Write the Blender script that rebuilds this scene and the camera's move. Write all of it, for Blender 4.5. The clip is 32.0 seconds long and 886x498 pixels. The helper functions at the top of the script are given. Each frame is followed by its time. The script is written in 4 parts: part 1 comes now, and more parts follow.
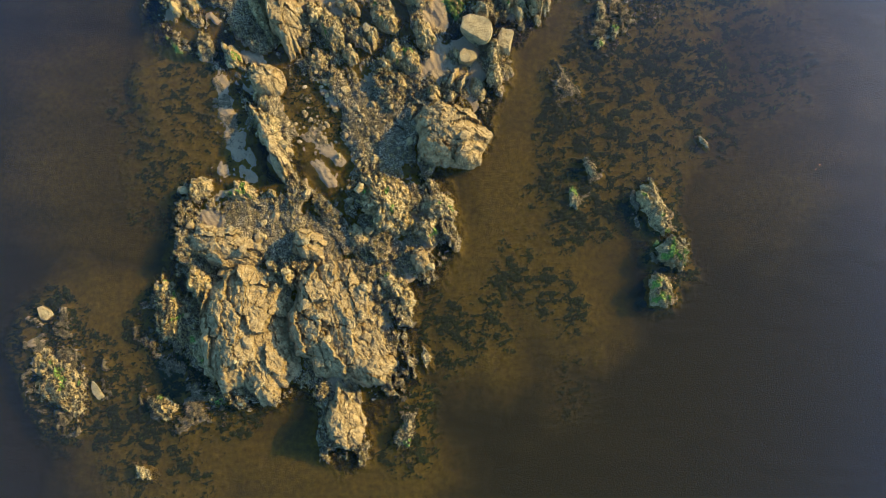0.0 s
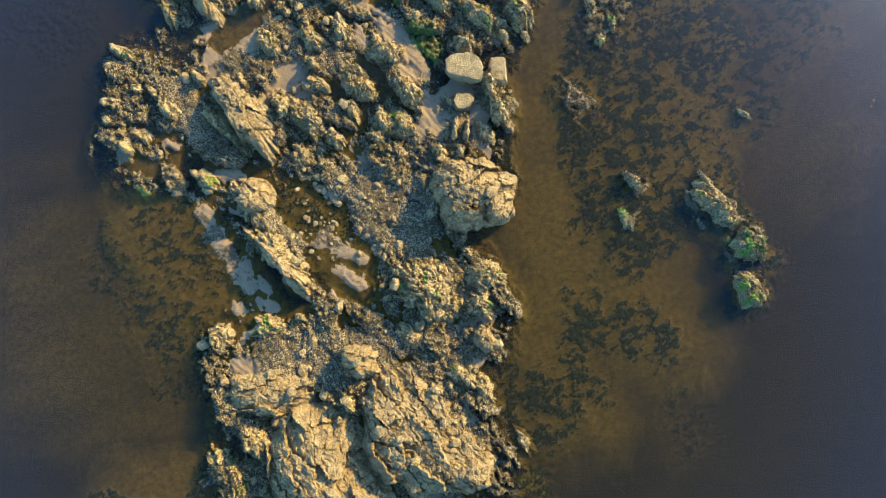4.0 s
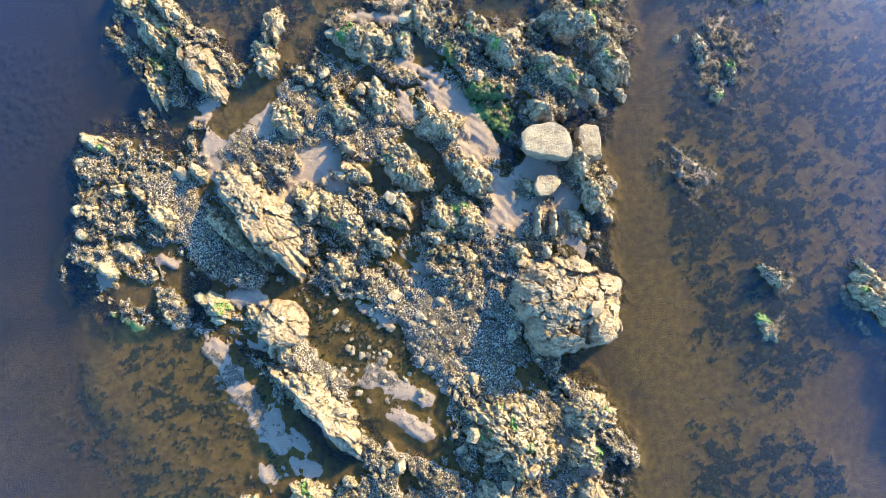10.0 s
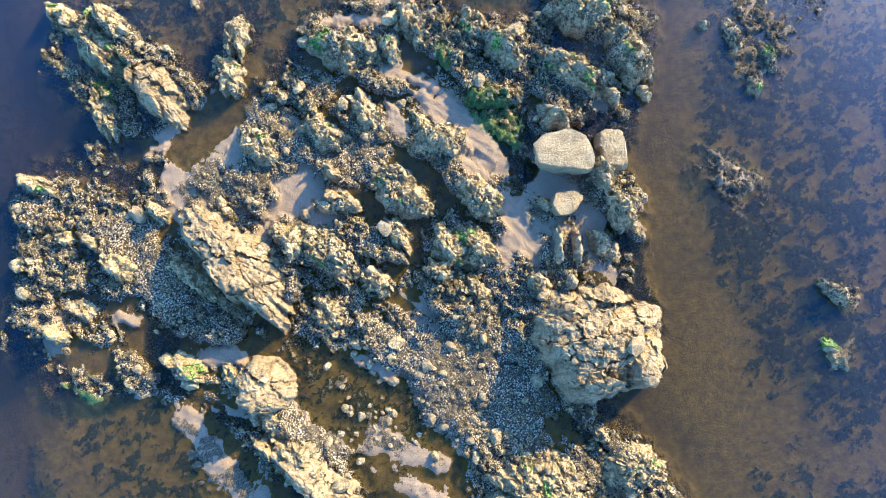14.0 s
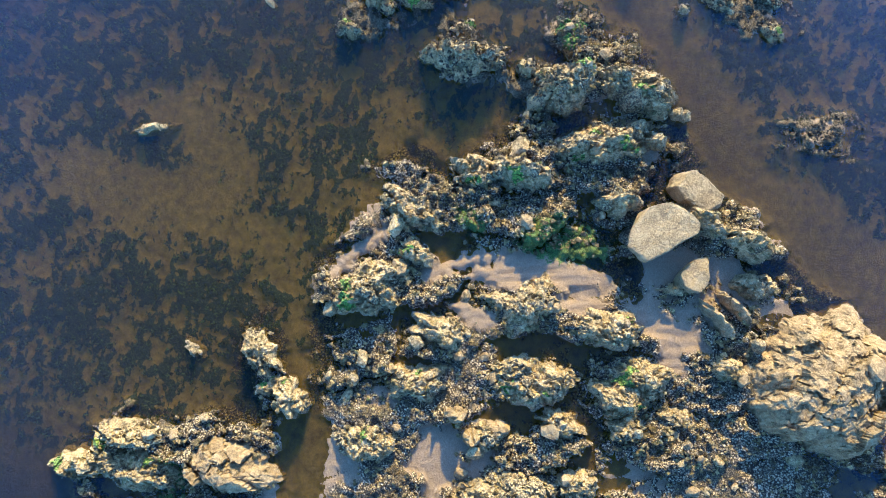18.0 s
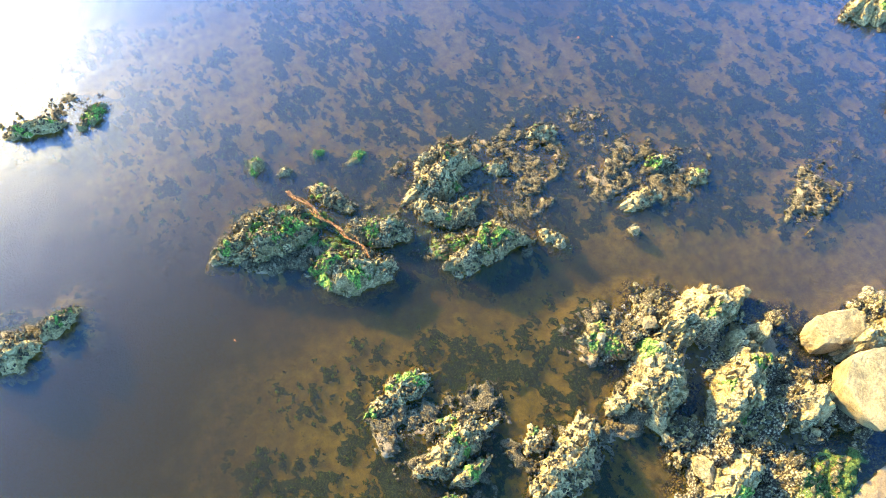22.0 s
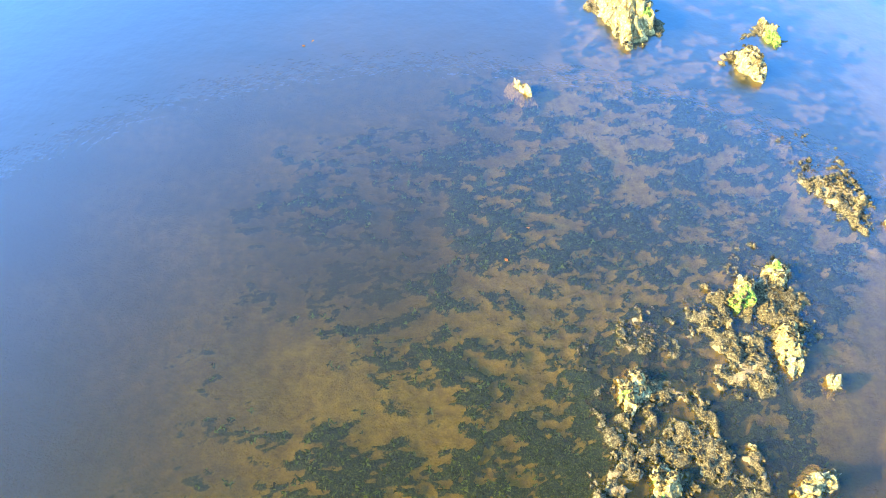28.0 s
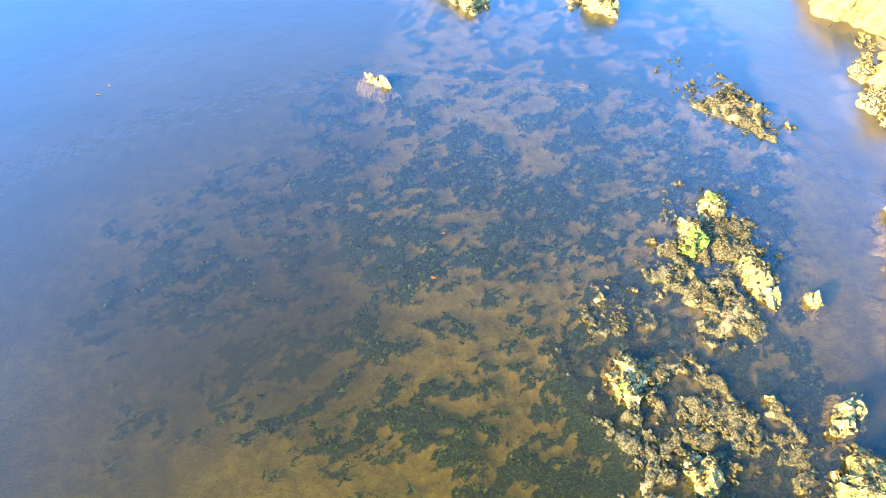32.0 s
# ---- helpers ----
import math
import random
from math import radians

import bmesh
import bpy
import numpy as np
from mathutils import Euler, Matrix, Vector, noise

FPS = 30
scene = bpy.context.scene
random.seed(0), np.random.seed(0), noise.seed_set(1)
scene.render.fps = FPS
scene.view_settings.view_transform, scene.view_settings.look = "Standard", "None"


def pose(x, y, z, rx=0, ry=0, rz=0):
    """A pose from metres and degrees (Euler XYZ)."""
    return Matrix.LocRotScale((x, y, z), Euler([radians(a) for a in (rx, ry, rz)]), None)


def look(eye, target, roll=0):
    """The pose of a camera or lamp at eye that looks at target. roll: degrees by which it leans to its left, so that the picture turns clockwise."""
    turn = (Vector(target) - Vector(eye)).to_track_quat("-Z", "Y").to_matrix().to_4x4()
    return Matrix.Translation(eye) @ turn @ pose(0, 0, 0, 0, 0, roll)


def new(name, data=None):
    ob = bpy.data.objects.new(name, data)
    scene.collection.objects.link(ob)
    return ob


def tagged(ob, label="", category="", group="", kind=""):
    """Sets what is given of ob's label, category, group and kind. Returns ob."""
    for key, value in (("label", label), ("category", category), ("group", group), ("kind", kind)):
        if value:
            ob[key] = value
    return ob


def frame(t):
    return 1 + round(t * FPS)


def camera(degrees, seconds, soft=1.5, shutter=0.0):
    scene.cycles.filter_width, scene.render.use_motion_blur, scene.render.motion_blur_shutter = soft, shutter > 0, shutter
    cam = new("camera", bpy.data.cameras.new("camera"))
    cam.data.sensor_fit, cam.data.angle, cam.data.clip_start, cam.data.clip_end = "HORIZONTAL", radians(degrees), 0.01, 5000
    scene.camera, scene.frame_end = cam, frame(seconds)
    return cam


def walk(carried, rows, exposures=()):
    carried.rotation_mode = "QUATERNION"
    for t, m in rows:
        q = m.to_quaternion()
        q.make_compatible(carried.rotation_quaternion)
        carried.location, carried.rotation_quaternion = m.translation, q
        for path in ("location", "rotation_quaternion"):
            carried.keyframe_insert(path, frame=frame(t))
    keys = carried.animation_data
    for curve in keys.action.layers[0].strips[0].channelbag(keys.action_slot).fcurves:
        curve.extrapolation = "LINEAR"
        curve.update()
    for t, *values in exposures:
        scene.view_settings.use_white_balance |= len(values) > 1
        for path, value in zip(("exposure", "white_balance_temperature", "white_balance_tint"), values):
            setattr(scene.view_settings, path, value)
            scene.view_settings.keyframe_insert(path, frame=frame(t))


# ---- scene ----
cam = camera(66.18, 32.0, 0.5)
PATH = [
    (0, pose(-0.00, -0.00, 83.51, 6.58, -0.19, -0.02)),
    (0.5, pose(-0.78, 1.05, 82.50, 6.47, -0.04, -2.70)),
    (1, pose(-1.62, 2.26, 81.44, 6.25, 0.08, -5.41)),
    (1.5, pose(-2.47, 3.65, 80.35, 5.95, 0.12, -7.55)),
    (2, pose(-3.30, 5.32, 79.27, 5.63, 0.13, -10.24)),
    (2.5, pose(-3.94, 7.28, 78.18, 5.30, 0.23, -13.86)),
    (3, pose(-4.49, 9.52, 77.25, 4.85, 0.20, -16.57)),
    (3.5, pose(-5.00, 11.82, 76.34, 4.39, 0.04, -17.44)),
    (5.5, pose(-6.21, 20.52, 71.48, 3.18, -0.17, -17.93)),
    (6, pose(-6.51, 22.31, 70.14, 3.34, -0.17, -17.96)),
    (6.5, pose(-6.88, 23.95, 68.87, 3.57, -0.16, -18.69)),
    (7, pose(-7.18, 25.35, 67.60, 3.91, -0.04, -18.71)),
    (7.5, pose(-7.46, 26.28, 66.12, 4.02, 0.01, -18.97)),
    (8, pose(-7.57, 26.89, 64.50, 3.79, -0.03, -19.77)),
    (8.5, pose(-7.77, 27.28, 62.76, 3.77, 0.07, -20.80)),
    (9, pose(-8.12, 27.70, 61.19, 3.87, 0.07, -20.94)),
    (9.5, pose(-8.30, 28.02, 59.69, 3.96, -0.02, -20.82)),
    (10, pose(-8.26, 28.22, 58.30, 4.07, -0.02, -20.85)),
    (10.5, pose(-8.08, 28.54, 57.17, 4.00, -0.00, -20.83)),
    (11, pose(-8.01, 28.89, 56.15, 3.93, -0.06, -20.74)),
    (11.5, pose(-8.10, 29.13, 55.25, 4.01, -0.17, -20.73)),
    (12, pose(-8.15, 29.15, 54.16, 4.30, -0.14, -20.75)),
    (12.5, pose(-8.19, 29.31, 52.91, 4.48, -0.04, -22.13)),
    (13, pose(-8.14, 29.45, 51.68, 4.60, 0.08, -23.24)),
    (13.5, pose(-8.08, 29.88, 50.80, 4.69, -0.01, -23.36)),
    (15.5, pose(-8.74, 34.13, 46.61, 8.28, -0.06, -32.49)),
    (16, pose(-8.43, 36.53, 45.82, 7.96, 0.05, -36.13)),
    (16.5, pose(-7.79, 39.35, 45.36, 6.90, -0.04, -40.11)),
    (17, pose(-7.08, 42.19, 44.86, 5.73, -0.05, -46.44)),
    (17.5, pose(-6.43, 44.61, 44.24, 5.07, 0.05, -53.98)),
    (18, pose(-5.70, 46.85, 43.52, 4.83, 0.13, -61.93)),
    (18.5, pose(-4.71, 49.13, 42.83, 4.71, 0.04, -68.42)),
    (19, pose(-3.35, 51.36, 42.23, 4.41, 0.17, -76.87)),
    (19.5, pose(-1.75, 53.45, 41.50, 5.59, 0.28, -85.02)),
    (20, pose(-0.13, 55.54, 40.83, 11.94, 0.21, -92.46)),
    (20.5, pose(1.54, 57.62, 40.04, 18.66, 0.05, -101.19)),
    (21, pose(3.43, 59.43, 39.21, 25.03, -0.06, -108.80)),
    (21.5, pose(5.51, 60.72, 38.51, 25.34, -0.11, -113.66)),
    (22, pose(7.71, 61.82, 37.80, 25.42, -0.20, -118.18)),
    (22.5, pose(10.04, 62.74, 37.01, 25.62, -0.30, -123.14)),
    (23, pose(12.68, 63.25, 36.45, 27.08, -0.34, -127.83)),
    (23.5, pose(15.05, 63.68, 35.75, 33.61, 0.01, -134.83)),
    (24, pose(17.47, 63.88, 34.81, 36.20, 0.43, -144.56)),
    (24.5, pose(20.13, 63.73, 33.92, 36.15, 0.36, -150.60)),
    (25, pose(22.47, 63.48, 33.38, 36.03, 0.10, -152.52)),
    (25.5, pose(24.79, 62.88, 32.61, 36.06, -0.08, -155.01)),
    (26, pose(27.11, 62.04, 31.74, 36.21, -0.26, -158.34)),
    (26.5, pose(29.44, 60.92, 30.87, 36.21, -0.38, -161.94)),
    (28.5, pose(37.11, 55.94, 26.66, 37.35, -0.31, -179.74)),
    (29, pose(38.22, 54.97, 25.56, 37.43, 0.04, 175.49)),
    (29.5, pose(38.50, 54.38, 24.35, 37.37, 0.31, 169.32)),
    (30, pose(38.36, 53.95, 23.63, 37.50, 0.40, 165.26)),
    (30.5, pose(38.21, 53.59, 23.51, 37.56, 0.34, 162.67)),
    (31, pose(38.15, 53.29, 23.45, 37.73, 0.05, 163.02)),
    (31.5, pose(38.15, 53.06, 23.49, 37.86, -0.12, 163.66)),
    (32, pose(38.22, 52.79, 23.42, 38.03, -0.36, 163.79)),
]
EXPOSURES = [(0, 1.65, 4550, 11), (3.5, 1.8, 4450, 12), (6, 2.52, 4050, 22), (13, 2.6, 3850, 23), (16, 2.22, 3880, 22), (19, 2.25, 3950, 21), (20, 2.85, 4200, 14), (21, 2.95, 4400, 12), (23, 3.2, 4500, 8), (24, 2.65, 4650, 5), (26, 3.2, 4600, 3), (29, 3.5, 4500, 1), (32, 3.5, 4500, 1)]
walk(cam, PATH, EXPOSURES)

# ---- sky and sun ----
SUN_AZ, SUN_EL = 21.0, 25.5
world = bpy.data.worlds.new("sky")
scene.world = world
world.use_nodes = True
wn = world.node_tree.nodes
sky = wn.new("ShaderNodeTexSky")
sky.sky_type = "NISHITA"
sky.sun_disc = False
sky.dust_density, sky.ozone_density = 1.2, 5.0
sky.sun_elevation = radians(SUN_EL)
sky.sun_rotation = radians(90 - SUN_AZ)
world.node_tree.links.new(sky.outputs[0], wn["Background"].inputs[0])
wn["Background"].inputs[1].default_value = 0.15
sun_data = bpy.data.lights.new("sun", "SUN")
sun_data.energy, sun_data.angle, sun_data.color = 4.1, radians(0.5), (1.0, 0.57, 0.056)
sun = new("sun", sun_data)
ca, ce = radians(SUN_AZ), radians(SUN_EL)
sun.matrix_world = look((300 * math.cos(ca) * math.cos(ce), 300 * math.sin(ca) * math.cos(ce), 300 * math.sin(ce)), (0, 0, 0))

# ---- numeric noise ----
rng = np.random.default_rng(7)
PERM = np.concatenate([rng.permutation(256)] * 4)
GRAD = rng.normal(size=(256, 3))
GRAD /= np.linalg.norm(GRAD, axis=1)[:, None]


def perlin(x, y, z=0.0):
    x, y, z = np.broadcast_arrays(np.asarray(x, float), y, z)
    xi, yi, zi = np.floor(x).astype(int), np.floor(y).astype(int), np.floor(z).astype(int)
    fx, fy, fz = x - xi, y - yi, z - zi
    u, v, w = (q * q * q * (q * (q * 6 - 15) + 10) for q in (fx, fy, fz))
    out = 0.0
    for dx in (0, 1):
        for dy in (0, 1):
            for dz in (0, 1):
                g = GRAD[PERM[PERM[PERM[(xi + dx) & 255] + ((yi + dy) & 255)] + ((zi + dz) & 255)]]
                dot = g[..., 0] * (fx - dx) + g[..., 1] * (fy - dy) + g[..., 2] * (fz - dz)
                out = out + dot * (u if dx else 1 - u) * (v if dy else 1 - v) * (w if dz else 1 - w)
    return out * 1.5


def fbm(x, y, z=0.0, octaves=4, gain=0.5):
    total, amp, k = 0.0, 1.0, 1.0
    for n in range(octaves):
        total = total + amp * perlin(x * k + 17.3 * n, y * k - 9.1 * n, z * k + 3.7 * n)
        amp, k = amp * gain, k * 2.03
    return total


RAND = rng.random((256, 4))


def cells(x, y, seed=0):
    """Nearest and second distance to scattered seeds, with two random values of the cell and the way to its seed."""
    x, y = np.asarray(x, float), np.asarray(y, float)
    xi, yi = np.floor(x).astype(int), np.floor(y).astype(int)
    best, second = np.full(x.shape, 9.0), np.full(x.shape, 9.0)
    a, b, ox, oy = (np.zeros(x.shape) for _ in range(4))
    for dx in (-1, 0, 1):
        for dy in (-1, 0, 1):
            h = RAND[PERM[PERM[(xi + dx + seed * 13) & 255] + ((yi + dy + seed * 7) & 255)]]
            px, py = xi + dx + h[..., 0] - x, yi + dy + h[..., 1] - y
            d = np.hypot(px, py)
            near = d < best
            second = np.where(near, best, np.minimum(second, d))
            a, b = np.where(near, h[..., 2], a), np.where(near, h[..., 3], b)
            ox, oy = np.where(near, px, ox), np.where(near, py, oy)
            best = np.where(near, d, best)
    return best, second, a, b, ox, oy


def pillow(x, y, seed=0):
    """Rounded lumps with deep seams, 0 to 1."""
    f1, f2, a, b, _, _ = cells(x, y, seed)
    return np.clip(f2 - f1, 0, 0.6) ** 0.6 * (0.6 + 0.6 * a)


def step(a, b, x):
    q = np.clip((x - a) / (b - a), 0, 1)
    return q * q * (3 - 2 * q)


# ---- materials ----
def material(name):
    m = bpy.data.materials.new(name)
    m.use_nodes = True
    return m, m.node_tree.nodes, m.node_tree.links, m.node_tree.nodes["Principled BSDF"]


def nnode(nodes, links, coord, scale, detail=6.0, rough=0.6, distortion=0.0):
    n = nodes.new("ShaderNodeTexNoise")
    n.inputs["Scale"].default_value, n.inputs["Detail"].default_value = scale, detail
    n.inputs["Roughness"].default_value, n.inputs["Distortion"].default_value = rough, distortion
    links.new(coord, n.inputs["Vector"])
    return n.outputs["Fac"]


def ramp(nodes, links, fac, stops):
    r = nodes.new("ShaderNodeValToRGB")
    el = r.color_ramp.elements
    while len(el) < len(stops):
        el.new(0.5)
    for e, (p, c) in zip(el, stops):
        e.position, e.color = p, (*c, 1) if isinstance(c, tuple) else (c, c, c, 1)
    links.new(fac, r.inputs[0])
    return r.outputs[0]


def blend(nodes, links, fac, a, b):
    n = nodes.new("ShaderNodeMix")
    n.data_type = "RGBA"
    for sock, value in ((n.inputs[0], fac), (n.inputs[6], a), (n.inputs[7], b)):
        if isinstance(value, tuple):
            sock.default_value = (*value, 1)
        elif isinstance(value, float):
            sock.default_value = value
        else:
            links.new(value, sock)
    return n.outputs[2]


def calc(nodes, links, op, a, b=0.0, clamp=False):
    n = nodes.new("ShaderNodeMath")
    n.operation, n.use_clamp = op, clamp
    for sock, value in ((n.inputs[0], a), (n.inputs[1], b)):
        if isinstance(value, (int, float)):
            sock.default_value = value
        else:
            links.new(value, sock)
    return n.outputs[0]


def bump(nodes, links, height, strength, distance, bsdf):
    b = nodes.new("ShaderNodeBump")
    b.inputs["Strength"].default_value, b.inputs["Distance"].default_value = strength, distance
    links.new(height, b.inputs["Height"])
    links.new(b.outputs[0], bsdf.inputs["Normal"])


def clumps(nodes, links, coord, scale):
    """Rounded grains, high at their middles."""
    v = nodes.new("ShaderNodeTexVoronoi")
    v.inputs["Scale"].default_value = scale
    links.new(coord, v.inputs["Vector"])
    return calc(nodes, links, "SUBTRACT", 1.0, v.outputs["Distance"])


def world_place(nodes):
    return nodes.new("ShaderNodeNewGeometry").outputs["Position"]


def attr(nodes, name):
    n = nodes.new("ShaderNodeAttribute")
    n.attribute_name = name
    return n.outputs["Fac"]


def rock_material(name, dark, mid, pale, weed, weed_amount, green_amount, relief, grit=0.36):
    m, n, l, p = material(name)
    dark, mid, pale, weed = ((c[0] * 0.98, c[1] * 0.98, c[2] * 0.86) for c in (dark, mid, pale, weed))
    dark, pale = (tuple(0.75 * a + 0.25 * b for a, b in zip(c, mid)) for c in (dark, pale))
    pos = world_place(n)
    coarse, fine = nnode(n, l, pos, 1.2), nnode(n, l, pos, 11.0, 8.0, 0.72)
    grain = calc(n, l, "ADD", calc(n, l, "MULTIPLY", coarse, 0.5), calc(n, l, "MULTIPLY", fine, 0.5))
    tufts = calc(n, l, "ADD", calc(n, l, "MULTIPLY", clumps(n, l, pos, 4.5), 0.45), calc(n, l, "ADD", calc(n, l, "MULTIPLY", clumps(n, l, pos, 11.0), 0.33), calc(n, l, "MULTIPLY", clumps(n, l, pos, 24.0), 0.22)))
    # Gaps between grains are coloured darker, a painted shade beside the bump.
    grain = calc(n, l, "ADD", calc(n, l, "MULTIPLY", grain, 1.0 - grit), calc(n, l, "MULTIPLY", calc(n, l, "SUBTRACT", tufts, 0.05), grit))
    base = ramp(n, l, grain, [(0.40, dark), (0.5, mid), (0.6, pale)])
    patches = nnode(n, l, pos, 1.7, 9.0, 0.75, 0.6)
    cover = ramp(n, l, patches, [(0.62 - weed_amount * 0.4, 0.0), (0.70 - weed_amount * 0.4, 1.0)])
    weeds = ramp(n, l, fine, [(0.35, tuple(c * 0.5 for c in weed)), (0.62, tuple(c * 1.7 for c in weed))])
    col = blend(n, l, cover, base, weeds)
    if green_amount > 0:
        up = n.new("ShaderNodeSeparateXYZ")
        l.new(n.new("ShaderNodeNewGeometry").outputs["Normal"], up.inputs[0])
        g = nnode(n, l, pos, 1.1, 7.0, 0.65)
        gm = calc(n, l, "MULTIPLY", ramp(n, l, g, [(0.66 - 0.3 * green_amount, 0.0), (0.74 - 0.3 * green_amount, 1.0)]), calc(n, l, "MULTIPLY", up.outputs[2], 1.0, True))
        greens = ramp(n, l, fine, [(0.3, (0.05, 0.06, 0.012)), (0.65, (0.2, 0.25, 0.04))])
        col = blend(n, l, gm, col, greens)
    l.new(col, p.inputs["Base Color"])
    p.inputs["Roughness"].default_value = 0.85
    p.inputs["Specular IOR Level"].default_value = 0.1
    rel = calc(n, l, "ADD", nnode(n, l, pos, 4.0, 10.0, 0.75), calc(n, l, "MULTIPLY", tufts, 3.6 * grit))
    bump(n, l, rel, 1.0, relief * 1.7, p)
    return m


ROCK = {
    "slab": rock_material("cracked_tan_rock", (0.09, 0.062, 0.022), (0.25, 0.18, 0.066), (0.39, 0.295, 0.12), (0.10, 0.074, 0.024), 0.14, 0.0, 0.08, 0.2),
    "lump": rock_material("weedy_rock", (0.07, 0.052, 0.02), (0.37, 0.275, 0.10), (0.66, 0.51, 0.215), (0.17, 0.135, 0.035), 0.17, 0.06, 0.12, 0.28),
    "rib": rock_material("ridge_rock", (0.10, 0.07, 0.026), (0.28, 0.205, 0.078), (0.44, 0.34, 0.145), (0.11, 0.084, 0.026), 0.14, 0.0, 0.08, 0.22),
    "boulder": rock_material("pale_boulder_rock", (0.15, 0.105, 0.04), (0.33, 0.245, 0.09), (0.46, 0.345, 0.135), (0.22, 0.155, 0.05), 0.16, 0.0, 0.16, 0.15),
    "green": rock_material("algae_rock", (0.07, 0.052, 0.02), (0.32, 0.24, 0.09), (0.58, 0.45, 0.19), (0.15, 0.125, 0.035), 0.25, 0.22, 0.12, 0.36),
}


def rubble_material():
    m = rock_material("broken_stone", (0.08, 0.062, 0.022), (0.38, 0.3, 0.11), (0.7, 0.56, 0.22), (0.15, 0.13, 0.036), 0.2, 0.06, 0.08)
    n, l = m.node_tree.nodes, m.node_tree.links
    bsdf = n["Principled BSDF"]
    col = bsdf.inputs["Base Color"].links[0].from_socket
    each = n.new("ShaderNodeNewGeometry").outputs["Random Per Island"]
    tone = ramp(n, l, each, [(0.0, (0.3, 0.28, 0.22)), (0.6, (0.6, 0.56, 0.46)), (1.0, (0.9, 0.86, 0.76))])
    mul = n.new("ShaderNodeMix")
    mul.data_type, mul.blend_type = "RGBA", "MULTIPLY"
    mul.inputs[0].default_value = 1.0
    l.new(col, mul.inputs[6])
    l.new(tone, mul.inputs[7])
    l.new(mul.outputs[2], bsdf.inputs["Base Color"])
    return m


RUBBLE = rubble_material()


def ground_material():
    m, n, l, p = material("shore_ground")
    pos = world_place(n)
    fine, mid = nnode(n, l, pos, 12.0, 8.0, 0.72), nnode(n, l, pos, 1.6, 8.0, 0.65)
    sand = ramp(n, l, calc(n, l, "ADD", calc(n, l, "MULTIPLY", mid, 0.6), calc(n, l, "MULTIPLY", fine, 0.4)), [(0.35, (0.11, 0.084, 0.022)), (0.65, (0.36, 0.28, 0.06))])
    # Clump edges take the ramp's dark end, painting shade into the seams.
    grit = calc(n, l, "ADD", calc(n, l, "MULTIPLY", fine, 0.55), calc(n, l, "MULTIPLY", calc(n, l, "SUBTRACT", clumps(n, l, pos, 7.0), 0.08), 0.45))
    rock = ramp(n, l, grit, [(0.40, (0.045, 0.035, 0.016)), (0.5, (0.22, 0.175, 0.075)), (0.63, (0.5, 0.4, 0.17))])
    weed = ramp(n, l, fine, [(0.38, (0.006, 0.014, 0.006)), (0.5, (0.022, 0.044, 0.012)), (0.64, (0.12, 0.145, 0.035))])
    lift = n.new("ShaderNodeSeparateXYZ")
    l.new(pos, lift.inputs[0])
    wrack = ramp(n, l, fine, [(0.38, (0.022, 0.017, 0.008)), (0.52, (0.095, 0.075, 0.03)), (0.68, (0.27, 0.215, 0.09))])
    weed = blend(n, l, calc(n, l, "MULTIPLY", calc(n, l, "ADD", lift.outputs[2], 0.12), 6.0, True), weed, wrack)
    algae = ramp(n, l, fine, [(0.38, (0.04, 0.055, 0.012)), (0.64, (0.16, 0.21, 0.035))])
    edge = calc(n, l, "SUBTRACT", nnode(n, l, pos, 3.4, 10.0, 0.75, 0.4), 0.5)

    def mask(name, spread):
        return calc(n, l, "MULTIPLY", calc(n, l, "SUBTRACT", calc(n, l, "ADD", attr(n, name), calc(n, l, "MULTIPLY", edge, spread)), 0.42), 6.0, True)

    dry = ramp(n, l, fine, [(0.38, (0.165, 0.12, 0.05)), (0.62, (0.265, 0.195, 0.085))])
    sand = blend(n, l, calc(n, l, "MULTIPLY", calc(n, l, "ADD", lift.outputs[2], 0.03), 22.0, True), sand, dry)
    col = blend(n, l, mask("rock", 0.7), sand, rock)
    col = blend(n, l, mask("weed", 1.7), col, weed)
    col = blend(n, l, mask("algae", 2.6), col, algae)
    # Darkens the bed with depth: light lost in the water, put into its colour.
    col = blend(n, l, attr(n, "murk_tone"), col, (0.045, 0.043, 0.046))
    l.new(col, p.inputs["Base Color"])
    p.inputs["Roughness"].default_value = 0.8
    p.inputs["Specular IOR Level"].default_value = 0.06
    tufts = calc(n, l, "ADD", clumps(n, l, pos, 5.0), calc(n, l, "MULTIPLY", clumps(n, l, pos, 13.0), 0.6))
    bump(n, l, calc(n, l, "ADD", nnode(n, l, pos, 5.0, 9.0, 0.75), calc(n, l, "MULTIPLY", calc(n, l, "MULTIPLY", tufts, 1.0), attr(n, "rock"))), 0.9, 0.2, p)
    return m


